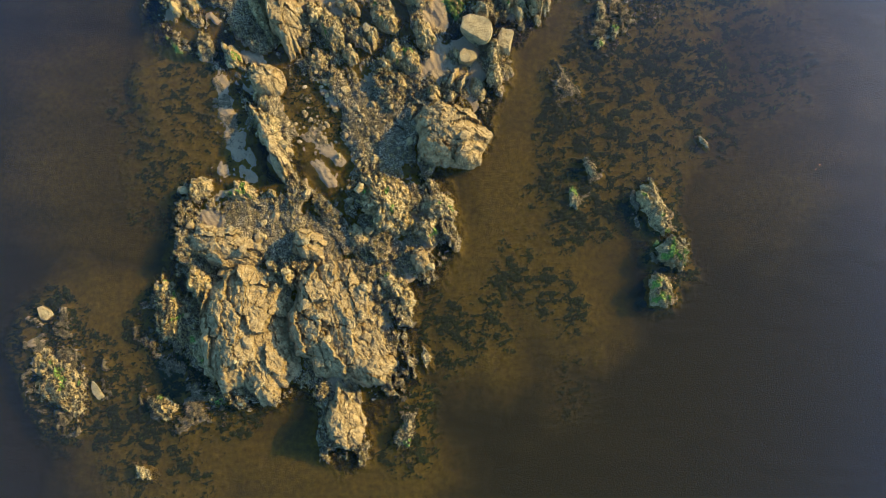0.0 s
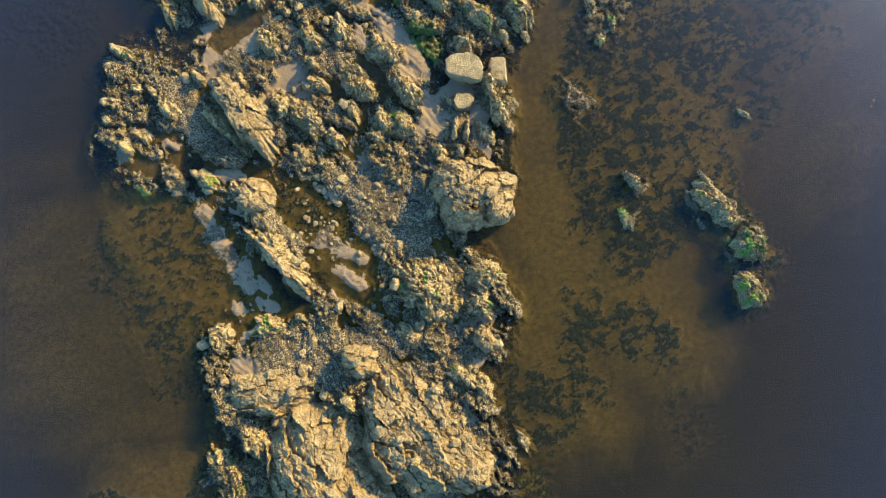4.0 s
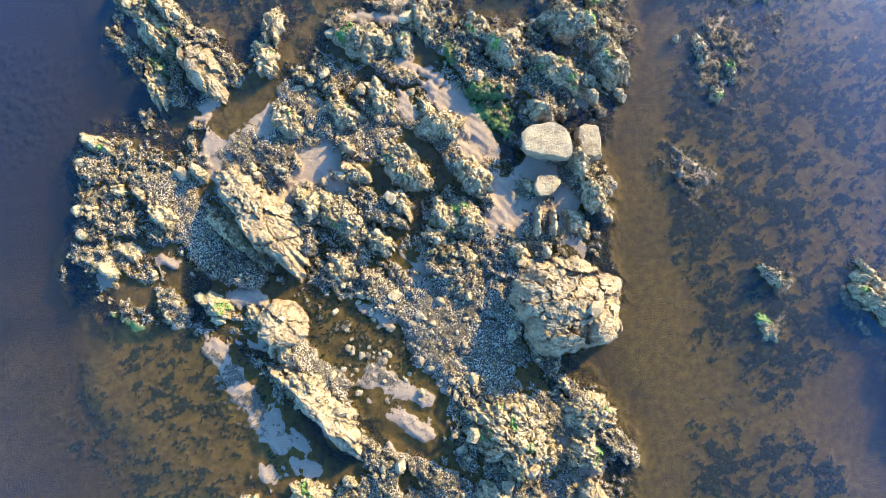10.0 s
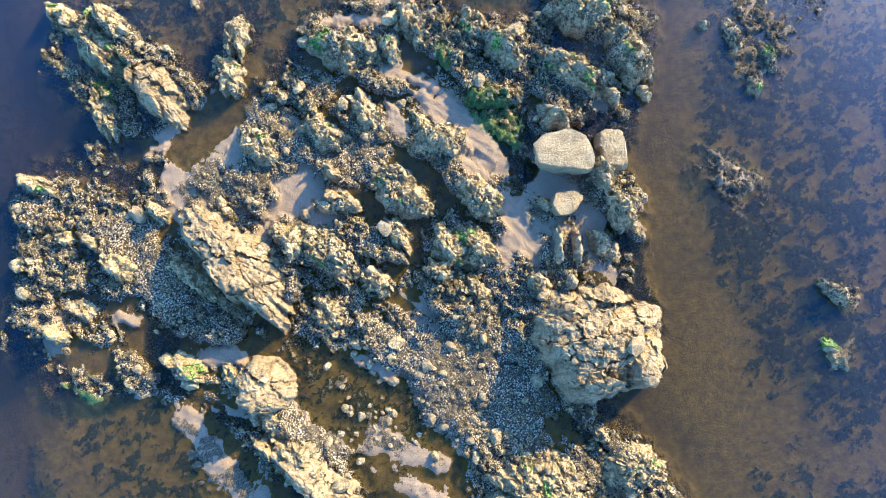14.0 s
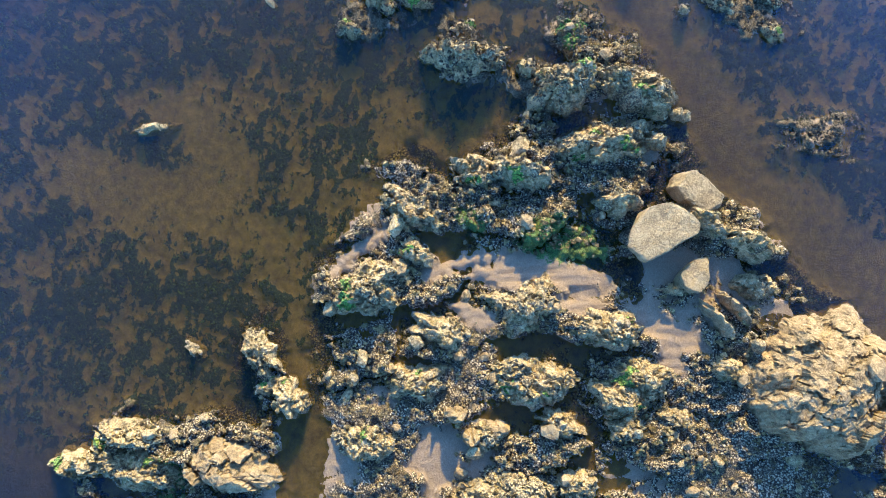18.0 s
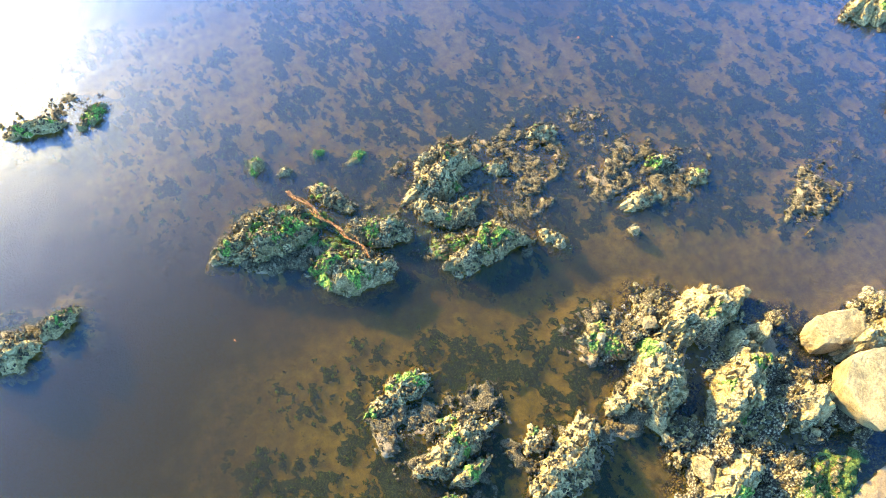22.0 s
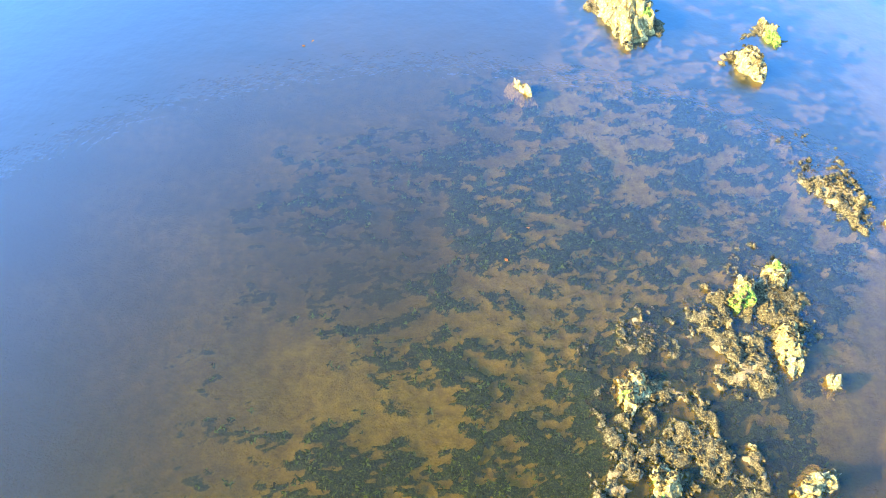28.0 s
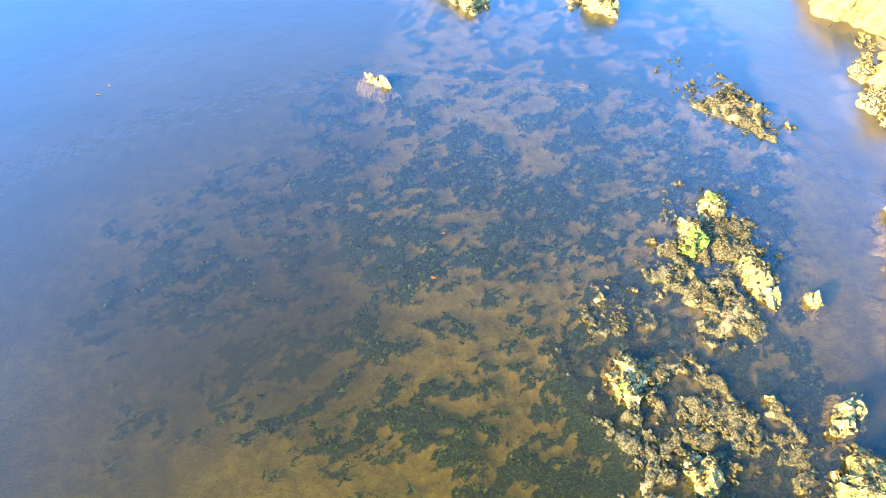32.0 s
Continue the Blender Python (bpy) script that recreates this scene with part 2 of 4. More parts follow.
def water_material():
    m = bpy.data.materials.new("sea_surface")
    m.use_nodes = True
    n, l = m.node_tree.nodes, m.node_tree.links
    n.remove(n["Principled BSDF"])
    clear, gloss, mix, fres = n.new("ShaderNodeBsdfTransparent"), n.new("ShaderNodeBsdfGlossy"), n.new("ShaderNodeMixShader"), n.new("ShaderNodeLayerWeight")
    clear.inputs[0].default_value = (0.455, 0.41, 0.095, 1)
    gloss.inputs["Roughness"].default_value = 0.28
    gloss.inputs["Color"].default_value = (0.9, 0.95, 1.0, 1)
    pos = world_place(n)
    b = n.new("ShaderNodeBump")
    b.inputs["Strength"].default_value, b.inputs["Distance"].default_value = 0.45, 0.06
    l.new(calc(n, l, "ADD", nnode(n, l, pos, 0.55, 3.0, 0.5), calc(n, l, "MULTIPLY", nnode(n, l, pos, 2.6, 3.0, 0.55), 0.22)), b.inputs["Height"])
    l.new(b.outputs[0], gloss.inputs["Normal"])
    l.new(b.outputs[0], fres.inputs["Normal"])
    fac = calc(n, l, "ADD", calc(n, l, "MULTIPLY", calc(n, l, "POWER", fres.outputs["Facing"], 1.9), 0.53), 0.006)
    l.new(fac, mix.inputs[0])
    murk_tone, murk = n.new("ShaderNodeBsdfDiffuse"), n.new("ShaderNodeMixShader")
    murk_tone.inputs[0].default_value = (0.39, 0.365, 0.15, 1)
    murk.inputs[0].default_value = 0.018
    l.new(clear.outputs[0], murk.inputs[1])
    l.new(murk_tone.outputs[0], murk.inputs[2])
    l.new(murk.outputs[0], mix.inputs[1])
    l.new(gloss.outputs[0], mix.inputs[2])
    l.new(mix.outputs[0], n["Material Output"].inputs[0])
    return m


GROUND, WATER = ground_material(), water_material()


def growth_material(name, low, high):
    m, n, l, p = material(name)
    pos = world_place(n)
    # Clump middles are paler and their gaps darker: shade put into the colour.
    l.new(ramp(n, l, calc(n, l, "ADD", calc(n, l, "MULTIPLY", nnode(n, l, pos, 9.0, 6.0, 0.7), 0.6), calc(n, l, "MULTIPLY", clumps(n, l, pos, 7.0), 0.4)), [(0.4, low), (0.66, high)]), p.inputs["Base Color"])
    p.inputs["Roughness"].default_value = 0.75
    p.inputs["Specular IOR Level"].default_value = 0.08
    bump(n, l, clumps(n, l, pos, 9.0), 0.9, 0.1, p)
    return m


ALGAE = growth_material("green_algae", (0.055, 0.075, 0.012), (0.23, 0.31, 0.035))
WRACK = growth_material("brown_wrack", (0.06, 0.047, 0.018), (0.38, 0.3, 0.11))
MUSSEL = growth_material("mussel_brown", (0.018, 0.014, 0.006), (0.13, 0.1, 0.036))


# ---- meshes from grids ----
def sheet(name, x, y, z, mat, smooth=True, masks=()):
    """A mesh over a grid of places."""
    rows, cols = x.shape
    me = bpy.data.meshes.new(name)
    idx = np.arange(rows * cols).reshape(rows, cols)
    quads = np.stack([idx[:-1, :-1], idx[:-1, 1:], idx[1:, 1:], idx[1:, :-1]], -1).reshape(-1, 4)
    me.vertices.add(rows * cols)
    me.vertices.foreach_set("co", np.stack([x, y, z], -1).astype(np.float32).ravel())
    me.loops.add(quads.size)
    me.loops.foreach_set("vertex_index", quads.astype(np.int32).ravel())
    me.polygons.add(len(quads))
    me.polygons.foreach_set("loop_start", np.arange(0, quads.size, 4, dtype=np.int32))
    me.update(calc_edges=True)
    me.polygons.foreach_set("use_smooth", np.full(len(quads), smooth))
    for key, values in masks:
        me.attributes.new(key, "FLOAT", "POINT").data.foreach_set("value", np.asarray(values, np.float32).ravel())
    me.materials.append(mat)
    return me


# ---- lie of the land: stretches of reef, shelf, weed and sand ----
ZONES = []


def zone(kind, x1, y1, x2, y2, r):
    ZONES.append((kind, x1, y1, x2, y2, r))


zone("reef", -23.3, 11.1, -22.0, 0.3, 9.5)
zone("reef", -11.2, 12.5, -10.2, -4.1, 6.8)
zone("reef", -11.9, -8.1, -11.1, -14.1, 2.4)
zone("reef", -5.6, 17.5, -4.2, 11.1, 5.9)
zone("reef", 0.3, 25.2, 3.3, 34.0, 5.1)
zone("reef", -6.8, 40.5, -9.8, 25.4, 9.8)
zone("reef", -17.9, 42.4, -18.6, 34.9, 9.8)
zone("reef", -29.7, 47.4, -31.8, 39.9, 5.4)
zone("reef", -24.2, 31.8, -18.6, 17.9, 2.7)
zone("reef", -26.7, 15.0, -18.7, 12.6, 5.7)
zone("reef", -8.8, 15.0, -4.7, 8.5, 4.5)
zone("reef", -7.2, 50.4, 6.3, 42.5, 4.4)
zone("reef", 11.3, 44.4, 8.7, 40.8, 3.6)
zone("reef", -24.6, 59.1, -20.1, 52.5, 3.2)
zone("reef", 5.0, 34.2, 0.5, 25.0, 3.5)
zone("reef", -0.5, 53.0, -2.8, 47.2, 2.5)
zone("reef", -13.6, 55.5, -15.0, 52.7, 1.7)
zone("low", 12.7, 58.1, 7.8, 60.7, 1.9)
zone("low", 9.2, 53.4, 10.1, 49.4, 2.1)
zone("low", 14.4, 48.3, 12.8, 47.5, 2.2)
zone("low", 29.6, 62.6, 23.1, 50.1, 2.4)
zone("low", 28.6, 51.0, 25.4, 47.2, 3.4)
zone("low", 26.7, 42.5, 20.7, 37.7, 3.5)
zone("low", -47.2, -4.1, -44.5, -8.8, 4.3)
zone("low", -34.0, -9.1, -31.2, -10.5, 2.6)
zone("low", 26.4, 16.1, 28.6, 7.3, 2.6)
zone("low", 28.6, 7.3, 27.6, 3.5, 1.8)
zone("low", 18.7, 19.7, 16.2, 15.0, 1.7)
zone("low", -2.7, -9.5, -4.1, -14.8, 1.9)
zone("low", 45.0, 74.0, 43.7, 69.3, 1.4)
zone("low", 29.8, 79.5, 30.0, 74.9, 1.5)
zone("shelf", 10.0, 23.3, 4.1, -1.4, 4.9)
zone("shelf", -32.3, 30.7, -34.7, 19.7, 5.4)
zone("shelf", -39.8, -2.7, -32.4, -14.8, 8.6)
zone("shelf", -22.2, -16.7, -5.4, -18.0, 4.6)
zone("shelf", 21.2, 28.7, 13.8, 5.6, 6.8)
zone("mid", 4.0, -0.1, 14.6, -6.5, 4.4)
zone("shelf", -14.3, 64.8, 1.7, 56.2, 11.0)
zone("shelf", -6.5, 70.0, -7.1, 57.2, 10.4)
zone("shelf", 12.8, 61.6, 9.7, 51.6, 7.9)
zone("shelf", 40.2, 61.0, 31.9, 48.9, 7.2)
zone("shelf", 31.9, 48.9, 22.1, 39.0, 6.8)
zone("shelf", 24.2, 25.8, 15.4, 27.9, 9.2)
zone("mid", 38.1, 30.4, 33.9, 25.1, 3.8)
zone("mid", 30.9, 35.7, 28.1, 33.8, 4.6)
zone("bank", 42.5, 40.4, 37.0, 43.9, 4.9)
zone("bank", 40.2, 29.1, 38.9, 33.9, 1.8)
zone("mid", -47.7, 30.3, -45.2, 20.4, 11.3)
zone("mid", -45.2, 30.6, -38.7, 16.1, 10.5)
zone("bank", 50.9, 34.6, 45.4, 44.7, 6.7)
zone("bank", 36.1, 33.4, 32.3, 36.1, 5.2)
zone("bank", 44.7, 27.5, 43.8, 33.5, 5.7)
zone("weed", -18.7, 69.0, -5.7, 59.6, 8.4)
zone("weed", -3.1, 70.9, -9.5, 60.2, 7.6)
zone("weed", 7.3, 66.3, 8.6, 55.5, 4.4)
zone("weed", 15.1, 64.9, 7.1, 63.5, 5.1)
zone("weed", 36.3, 53.9, 25.2, 47.0, 5.5)
zone("weed", 36.1, 46.3, 22.4, 38.3, 3.9)
zone("weed", 45.7, 60.5, 41.5, 55.7, 4.5)
zone("weed", 32.3, 43.3, 25.5, 43.9, 3.3)
zone("weed", 42.7, 41.2, 39.2, 43.3, 3.7)
zone("weed", 16.9, 28.3, 16.4, 31.0, 3.9)
zone("weed", 17.5, 27.7, 18.2, 23.4, 5.0)
zone("weed", 26.5, 25.8, 27.1, 21.4, 3.0)
zone("weed", 16.8, 16.9, 17.0, 15.5, 4.3)
zone("weed", 8.6, 9.2, 7.6, 4.8, 2.2)
zone("weed", 5.4, 1.2, 6.7, -0.2, 1.9)
zone("weed", 14.1, 4.2, 15.5, 2.5, 1.9)
zone("weed", 16.0, -6.2, 16.4, -9.0, 1.9)
zone("weed", 15.5, 17.5, 18.3, 15.4, 4.3)
zone("weed", -47.2, -4.8, -43.5, -9.5, 5.9)
zone("weed", -35.7, -16.1, -32.3, -17.4, 5.2)
zone("weed", -40.4, 60.1, -38.1, 57.5, 4.1)
zone("sand", -15.8, 20.8, -15.8, 18.4, 1.4)
zone("sand", -26.0, 20.1, -24.4, 18.3, 1.8)
zone("sand", -29.0, 13.7, -27.9, 12.7, 1.1)
zone("sand", -1.5, 44.6, -0.1, 39.9, 1.0)
zone("sand", -2.7, 46.1, -1.3, 42.1, 0.8)
zone("sand", -1.8, 40.1, -1.3, 38.3, 0.7)
zone("sand", -15.3, 52.3, -13.4, 53.0, 0.4)
zone("sand", -6.6, 53.9, -3.6, 52.8, 0.6)
zone("sand", -16.9, 50.6, -17.6, 47.4, 0.6)
zone("sand", -18.6, 51.4, -20.1, 50.6, 0.4)
zone("sand", -0.8, 33.2, -2.3, 32.5, 0.9)
zone("sand", -34.7, 33.3, -32.8, 25.5, 2.5)
zone("sand", -24.9, 21.7, -24.3, 19.7, 1.2)
zone("algae", -35.5, 35.9, -34.1, 34.8, 1.2)
zone("algae", 1.2, 42.8, 1.9, 41.2, 1.6)
zone("algae", 0.1, 48.5, -0.3, 47.3, 0.8)
zone("algae", 29.0, 60.0, 25.3, 54.5, 1.7)
zone("algae", 23.2, 52.9, 21.2, 50.7, 1.2)
zone("algae", 27.5, 10.7, 26.5, 11.9, 1.8)
zone("clear", -6.9, 65.4, -7.8, 57.6, 1.7)
zone("clear", -4.2, 55.2, -9.7, 53.4, 1.0)
zone("clear", -9.8, 72.7, -9.5, 67.1, 1.3)
zone("clear", -9.0, 73.0, -7.3, 62.6, 1.4)
zone("clear", -6.6, 63.5, -7.8, 54.2, 1.2)
zone("clear", -2.7, 69.2, -3.9, 63.4, 1.2)
zone("clear", 4.4, 56.4, 1.7, 52.1, 1.0)
zone("clear", -13.5, 54.6, -10.0, 54.7, 0.8)
zone("clear", 44.8, 58.0, 37.7, 60.0, 1.0)
zone("clear", 46.9, 63.1, 46.9, 57.6, 1.3)
zone("clear", 17.7, 45.8, 15.4, 37.7, 1.7)
zone("weed", 44.0, 43.0, 38.0, 40.0, 4.0)
zone("weed", 35.0, 38.0, 29.0, 33.0, 3.5)
zone("clear", 45.0, 43.0, 37.0, 45.3, 1.7)
zone("clear", 12.5, 34.9, 2.0, 6.5, 2.5)
zone("clear", 16.9, 46.7, 14.4, 37.0, 1.8)
zone("clear", 11.4, 37.0, 8.9, 32.3, 1.9)
zone("rubble", -18.6, 26.5, -6.0, 22.7, 2.7)
zone("rubble", -20.5, 46.3, -15.5, 46.6, 2.3)
zone("rubble", -23.8, 13.5, -14.2, 10.0, 2.7)
zone("rubble", -15.8, 49.4, -14.1, 45.8, 2.1)
zone("rubble", -26.3, 45.2, -26.0, 40.1, 1.6)
zone("rubble", -12.4, 28.3, -6.2, 26.3, 2.1)
zone("rubble", -7.1, 43.9, -9.8, 44.0, 1.5)
zone("sand", -26.6, 27.9, -23.8, 21.0, 0.9)
zone("sand", -5.5, 46.2, -5.1, 44.0, 0.6)
zone("weed", 46.1, 35.0, 42.4, 42.5, 2.6)
zone("weed", 41.7, 29.4, 39.4, 33.1, 1.6)
zone("weed", 33.6, 23.6, 33.2, 26.1, 1.4)
zone("weed", 46.7, 53.3, 43.4, 52.5, 2.9)
zone("weed", 38.8, 43.7, 37.0, 43.6, 2.3)
zone("weed", 27.7, 23.1, 23.8, 28.8, 2.2)
zone("weed", 18.9, 19.9, 16.8, 21.3, 2.9)
zone("weed", -38.0, 60.9, -35.3, 57.6, 2.1)
zone("weed", 2.8, 4.1, 1.4, -1.4, 3.5)
zone("weed", -37.9, 28.4, -33.8, 16.1, 4.2)
zone("thick", 36.9, 54.3, 23.7, 43.1, 4.6)
zone("thick", -4.6, 74.2, -3.3, 67.2, 2.1)
zone("thick", -15.0, 73.1, -15.3, 62.3, 3.7)
zone("thick", -6.4, 60.3, -6.9, 56.5, 1.2)
zone("thick", -20.4, 69.3, -15.5, 66.7, 3.8)
zone("thick", 32.6, 44.5, 23.9, 42.7, 2.6)
zone("thick", 16.9, 27.9, 17.1, 24.4, 3.3)
zone("thick", 45.2, 60.1, 41.8, 56.3, 2.4)
zone("bank", 37.4, 34.3, 32.1, 37.9, 5.3)
zone("thick", 5.7, 77.1, 2.9, 65.8, 3.5)
zone("weed", 9.1, 72.8, 12.5, 66.9, 4.0)
zone("thick", 17.1, 62.7, 17.9, 56.8, 2.3)
zone("thick", 2.0, 64.9, 5.4, 58.4, 2.2)
zone("thick", -2.4, 66.5, 0.5, 57.3, 1.9)
zone("shelf", 33.1, 31.7, 29.4, 40.9, 3.3)
zone("bank", 40.2, 27.8, 32.6, 37.7, 6.1)
zone("weed", 38.8, 32.0, 31.6, 39.3, 4.2)
zone("low", 17.9, 26.6, 14.9, 31.9, 1.5)
zone("weed", -3.2, 77.2, 6.9, 61.4, 7.7)
zone("thick", -5.7, 77.8, 0.7, 73.0, 4.7)
zone("thick", -16.9, 71.1, -15.7, 61.3, 4.6)
zone("low", -33.6, 0.3, -26.4, -8.1, 3.8)
zone("low", -48.1, -1.0, -43.7, -6.8, 4.3)
zone("weed", 30.0, 30.8, 20.5, 24.7, 6.0)
zone("weed", 44.4, 33.4, 40.4, 42.7, 3.7)
zone("clear", -9.0, 69.5, -7.4, 61.1, 1.1)
zone("flat", -36.2, 31.0, -30.9, 21.9, 3.1)
zone("flat", -26.2, 24.1, -25.4, 18.3, 1.9)
zone("flat", -2.8, 57.8, -1.5, 54.3, 1.0)
zone("flat", -9.3, 55.3, -15.7, 52.3, 0.5)
zone("flat", -16.5, 51.0, -20.6, 48.9, 0.9)
zone("bar", -27.0, 28.3, -25.4, 21.6, 1.4)
zone("bar", -27.2, 19.5, -23.1, 18.5, 1.4)
zone("bar", -16.7, 22.3, -13.8, 17.9, 1.6)
zone("low", 15.6, 61.0, 13.7, 55.7, 1.5)
zone("low", 12.1, 61.0, 10.9, 57.7, 1.6)
zone("low", 9.9, 60.3, 7.6, 60.1, 1.2)
zone("low", 11.2, 54.5, 8.1, 53.2, 1.6)
zone("thick", -13.6, 68.8, -16.4, 58.9, 5.7)
zone("thick", 0.4, 66.3, 1.4, 56.3, 2.6)
zone("weed", 49.4, 68.1, 35.7, 67.3, 2.9)
zone("shelf", 46.4, 67.1, 37.0, 66.7, 2.0)
zone("bank", 46.7, 22.6, 41.7, 27.7, 6.2)
zone("bank", 48.4, 27.2, 45.7, 33.3, 3.4)
zone("bank", 40.1, 16.4, 33.0, 18.8, 7.9)
zone("bank", 45.1, 20.3, 34.4, 18.3, 7.1)
zone("weed", 40.0, 52.0, 36.0, 44.0, 5.0)
zone("weed", 33.0, 43.5, 24.0, 35.5, 5.0)
zone("weed", 44.0, 58.0, 38.0, 47.0, 4.0)
zone("weed", 50.0, 57.0, 45.0, 50.0, 3.0)
zone("weed", 42.0, 41.0, 38.5, 34.0, 3.5)
zone("weed", 36.0, 40.0, 32.0, 35.0, 3.0)
zone("weed", 24.0, 33.0, 15.0, 30.0, 3.5)
zone("weed", 20.0, 25.0, 24.0, 23.0, 3.0)
zone("weed", 34.0, 24.0, 38.0, 29.0, 2.5)
zone("weed", 17.0, 62.0, 13.0, 51.0, 3.0)
zone("weed", 36.0, 70.0, 31.0, 66.0, 2.5)
zone("weed", 44.0, 68.0, 36.0, 60.0, 4.0)
zone("shelf", 44.0, 60.0, 40.0, 46.0, 4.0)
zone("shelf", 34.0, 43.0, 24.0, 34.0, 4.0)
zone("thick", 40.0, 50.0, 36.0, 46.0, 3.0)
zone("thick", 38.0, 56.0, 33.0, 50.0, 4.0)
zone("flat", -18.0, 29.3, -15.2, 25.3, 2.3)
zone("weed", -18.0, 29.3, -15.2, 25.6, 3.0)
zone("bar", -15.6, 23.2, -12.6, 20.8, 1.6)
zone("bar", -28.0, 31.2, -25.6, 24.0, 1.3)
zone("bar", -25.6, 24.0, -23.2, 20.7, 1.2)
zone("weed", -30.0, 31.0, -30.5, 24.0, 2.8)
zone("weed", -35.0, 33.0, -32.5, 28.0, 2.0)
zone("flat", -31.5, 32.0, -29.0, 24.5, 2.0)
zone("sand", -0.1, 35.7, -0.5, 32.4, 1.0)
zone("sand", -4.0, 48.6, -1.7, 46.1, 0.7)
zone("sand", -24.8, 34.6, -22.6, 33.6, 0.7)
zone("sand", -24.5, 50.8, -20.8, 50.5, 0.7)
zone("sand", -17.8, 40.5, -16.1, 42.2, 0.6)
zone("sand", -18.2, 48.8, -16.8, 52.1, 0.7)
zone("sand", -29.6, 39.9, -28.8, 39.0, 0.7)
zone("algae", -23.2, 57.2, -24.7, 55.5, 1.2)
zone("algae", 0.9, 43.6, 1.9, 40.1, 1.3)


def reach(kind, x, y):
    """How far inside the stretches of a kind a place lies, in metres (negative: outside)."""
    best = np.full(np.shape(x), -60.0)
    for k, x1, y1, x2, y2, r in ZONES:
        if k == kind:
            dx, dy = x2 - x1, y2 - y1
            q = np.clip(((x - x1) * dx + (y - y1) * dy) / (dx * dx + dy * dy + 1e-6), 0, 1)
            best = np.maximum(best, r - np.hypot(x - x1 - q * dx, y - y1 - q * dy))
    return best


def land(x, y):
    """Height of the ground, its covers and the dimming painted on with depth."""
    wx, wy = x + 1.6 * fbm(x * 0.22, y * 0.22, 1.5, 3) + 0.5 * fbm(x, y, 4.2, 3), y + 1.6 * fbm(x * 0.22, y * 0.22, 7.5, 3) + 0.5 * fbm(x, y, 9.2, 3)
    wx, wy = x + 0.7 * (wx - x), y + 0.7 * (wy - y)
    reef, low, shelf, mid, bank = (reach(k, wx, wy) for k in ("reef", "low", "shelf", "mid", "bank"))
    sx, sy = x + 0.28 * (wx - x) + 0.3 * fbm(x * 0.9, y * 0.9, 40.2, 3), y + 0.28 * (wy - y) + 0.3 * fbm(x * 0.9, y * 0.9, 44.2, 3)
    weed, (sand, algae, clear, rubble) = reach("weed", wx, wy), (reach(k, sx, sy) for k in ("sand", "algae", "clear", "rubble"))
    flat, bar = (step(-1.5, 1.2, reach(k, sx, sy)) for k in ("flat", "bar"))
    thick = step(-2.0, 1.5, reach("thick", wx, wy))
    z = -1.65 + 0.1 * fbm(x * 0.05, y * 0.05, 3.3, 3)
    z = np.maximum(z, -1.65 + 0.6 * step(-14, 8, mid + 4.0 * fbm(x * 0.06, y * 0.06, 52.5, 3)) + 0.16 * fbm(x * 0.07, y * 0.16, 2.2, 3))
    z = np.maximum(z, -1.65 + 0.52 * step(-16, 9, bank + 3.0 * fbm(x * 0.07, y * 0.07, 54.5, 3)) + 0.12 * fbm(x * 0.12, y * 0.2, 2.9, 3))
    z = np.maximum(z, -1.65 + 1.07 * step(-10, 5, shelf + 3.0 * fbm(x * 0.09, y * 0.09, 50.5, 3)) + 0.10 * fbm(x * 0.25, y * 0.25, 5.5, 3))
    z = z + (-0.3 - z) * step(-1.5, 0.9, low)
    z = z + (-0.24 + 0.1 * fbm(x * 0.3, y * 0.3, 80.5, 3) - z) * flat
    pool = flat
    flat = np.maximum(flat, bar)
    z = z + (0.10 + 0.22 * fbm(x * 0.4, y * 0.4, 82.5, 5, 0.6) + 0.04 * np.sin(x * 5 + 2 * y + 4 * fbm(x * 0.5, y * 0.5, 0.4, 2)) - z) * bar
    z = z + (0.5 - z) * step(-2.2, 1.2, reef) * (1 - flat)
    lowrock = step(-0.6, 0.6, low)
    onreef = np.maximum(step(-2.0, 0.3, reef), 0.24 * lowrock) * (1 - flat)
    bare = 1 - step(-0.8, 0.8, sand)
    rock = onreef * bare * (1 - 0.3 * step(-1.2, 0.6, rubble))
    calm = 1 - 0.55 * step(-1.2, 1.0, rubble)
    ux, uy = x + 0.35 * fbm(x * 1.3, y * 1.3, 2.2, 2), y + 0.35 * fbm(x * 1.3, y * 1.3, 6.6, 2)
    size = np.clip(0.75 + 1.3 * fbm(x * 0.1, y * 0.1, 21.5, 3), 0.12, 1.2)
    along, across = -0.34 * ux + 0.94 * uy, 0.94 * ux + 0.34 * uy
    f1, f2, h1, h2, ox, oy = cells(along * 0.2, across * 0.42, 6)
    blocks = (h1 - 0.45) + 1.1 * (h2 - 0.4) * oy + 0.5 * ox - 0.35 * np.exp(-((f2 - f1) / 0.08) ** 2)
    g1, g2, k1, k2, qx, qy = cells(along * 1.0, across * 1.7, 2)
    knobs = np.clip(g2 - g1, 0, 0.35) * (0.15 + 1.2 * k1 * k1) + 0.95 * (k2 - 0.4) * qy + 0.5 * (k1 - 0.5) * qx + 0.5 * (k1 - 0.5)
    e1, e2, m1, m2, sx2, sy2 = cells(along * 1.9, across * 2.7, 9)
    fine = (m1 - 0.5) + 1.3 * (m2 - 0.4) * sy2 + 0.8 * (m1 - 0.4) * sx2 - 0.35 * np.exp(-((e2 - e1) / 0.12) ** 2)
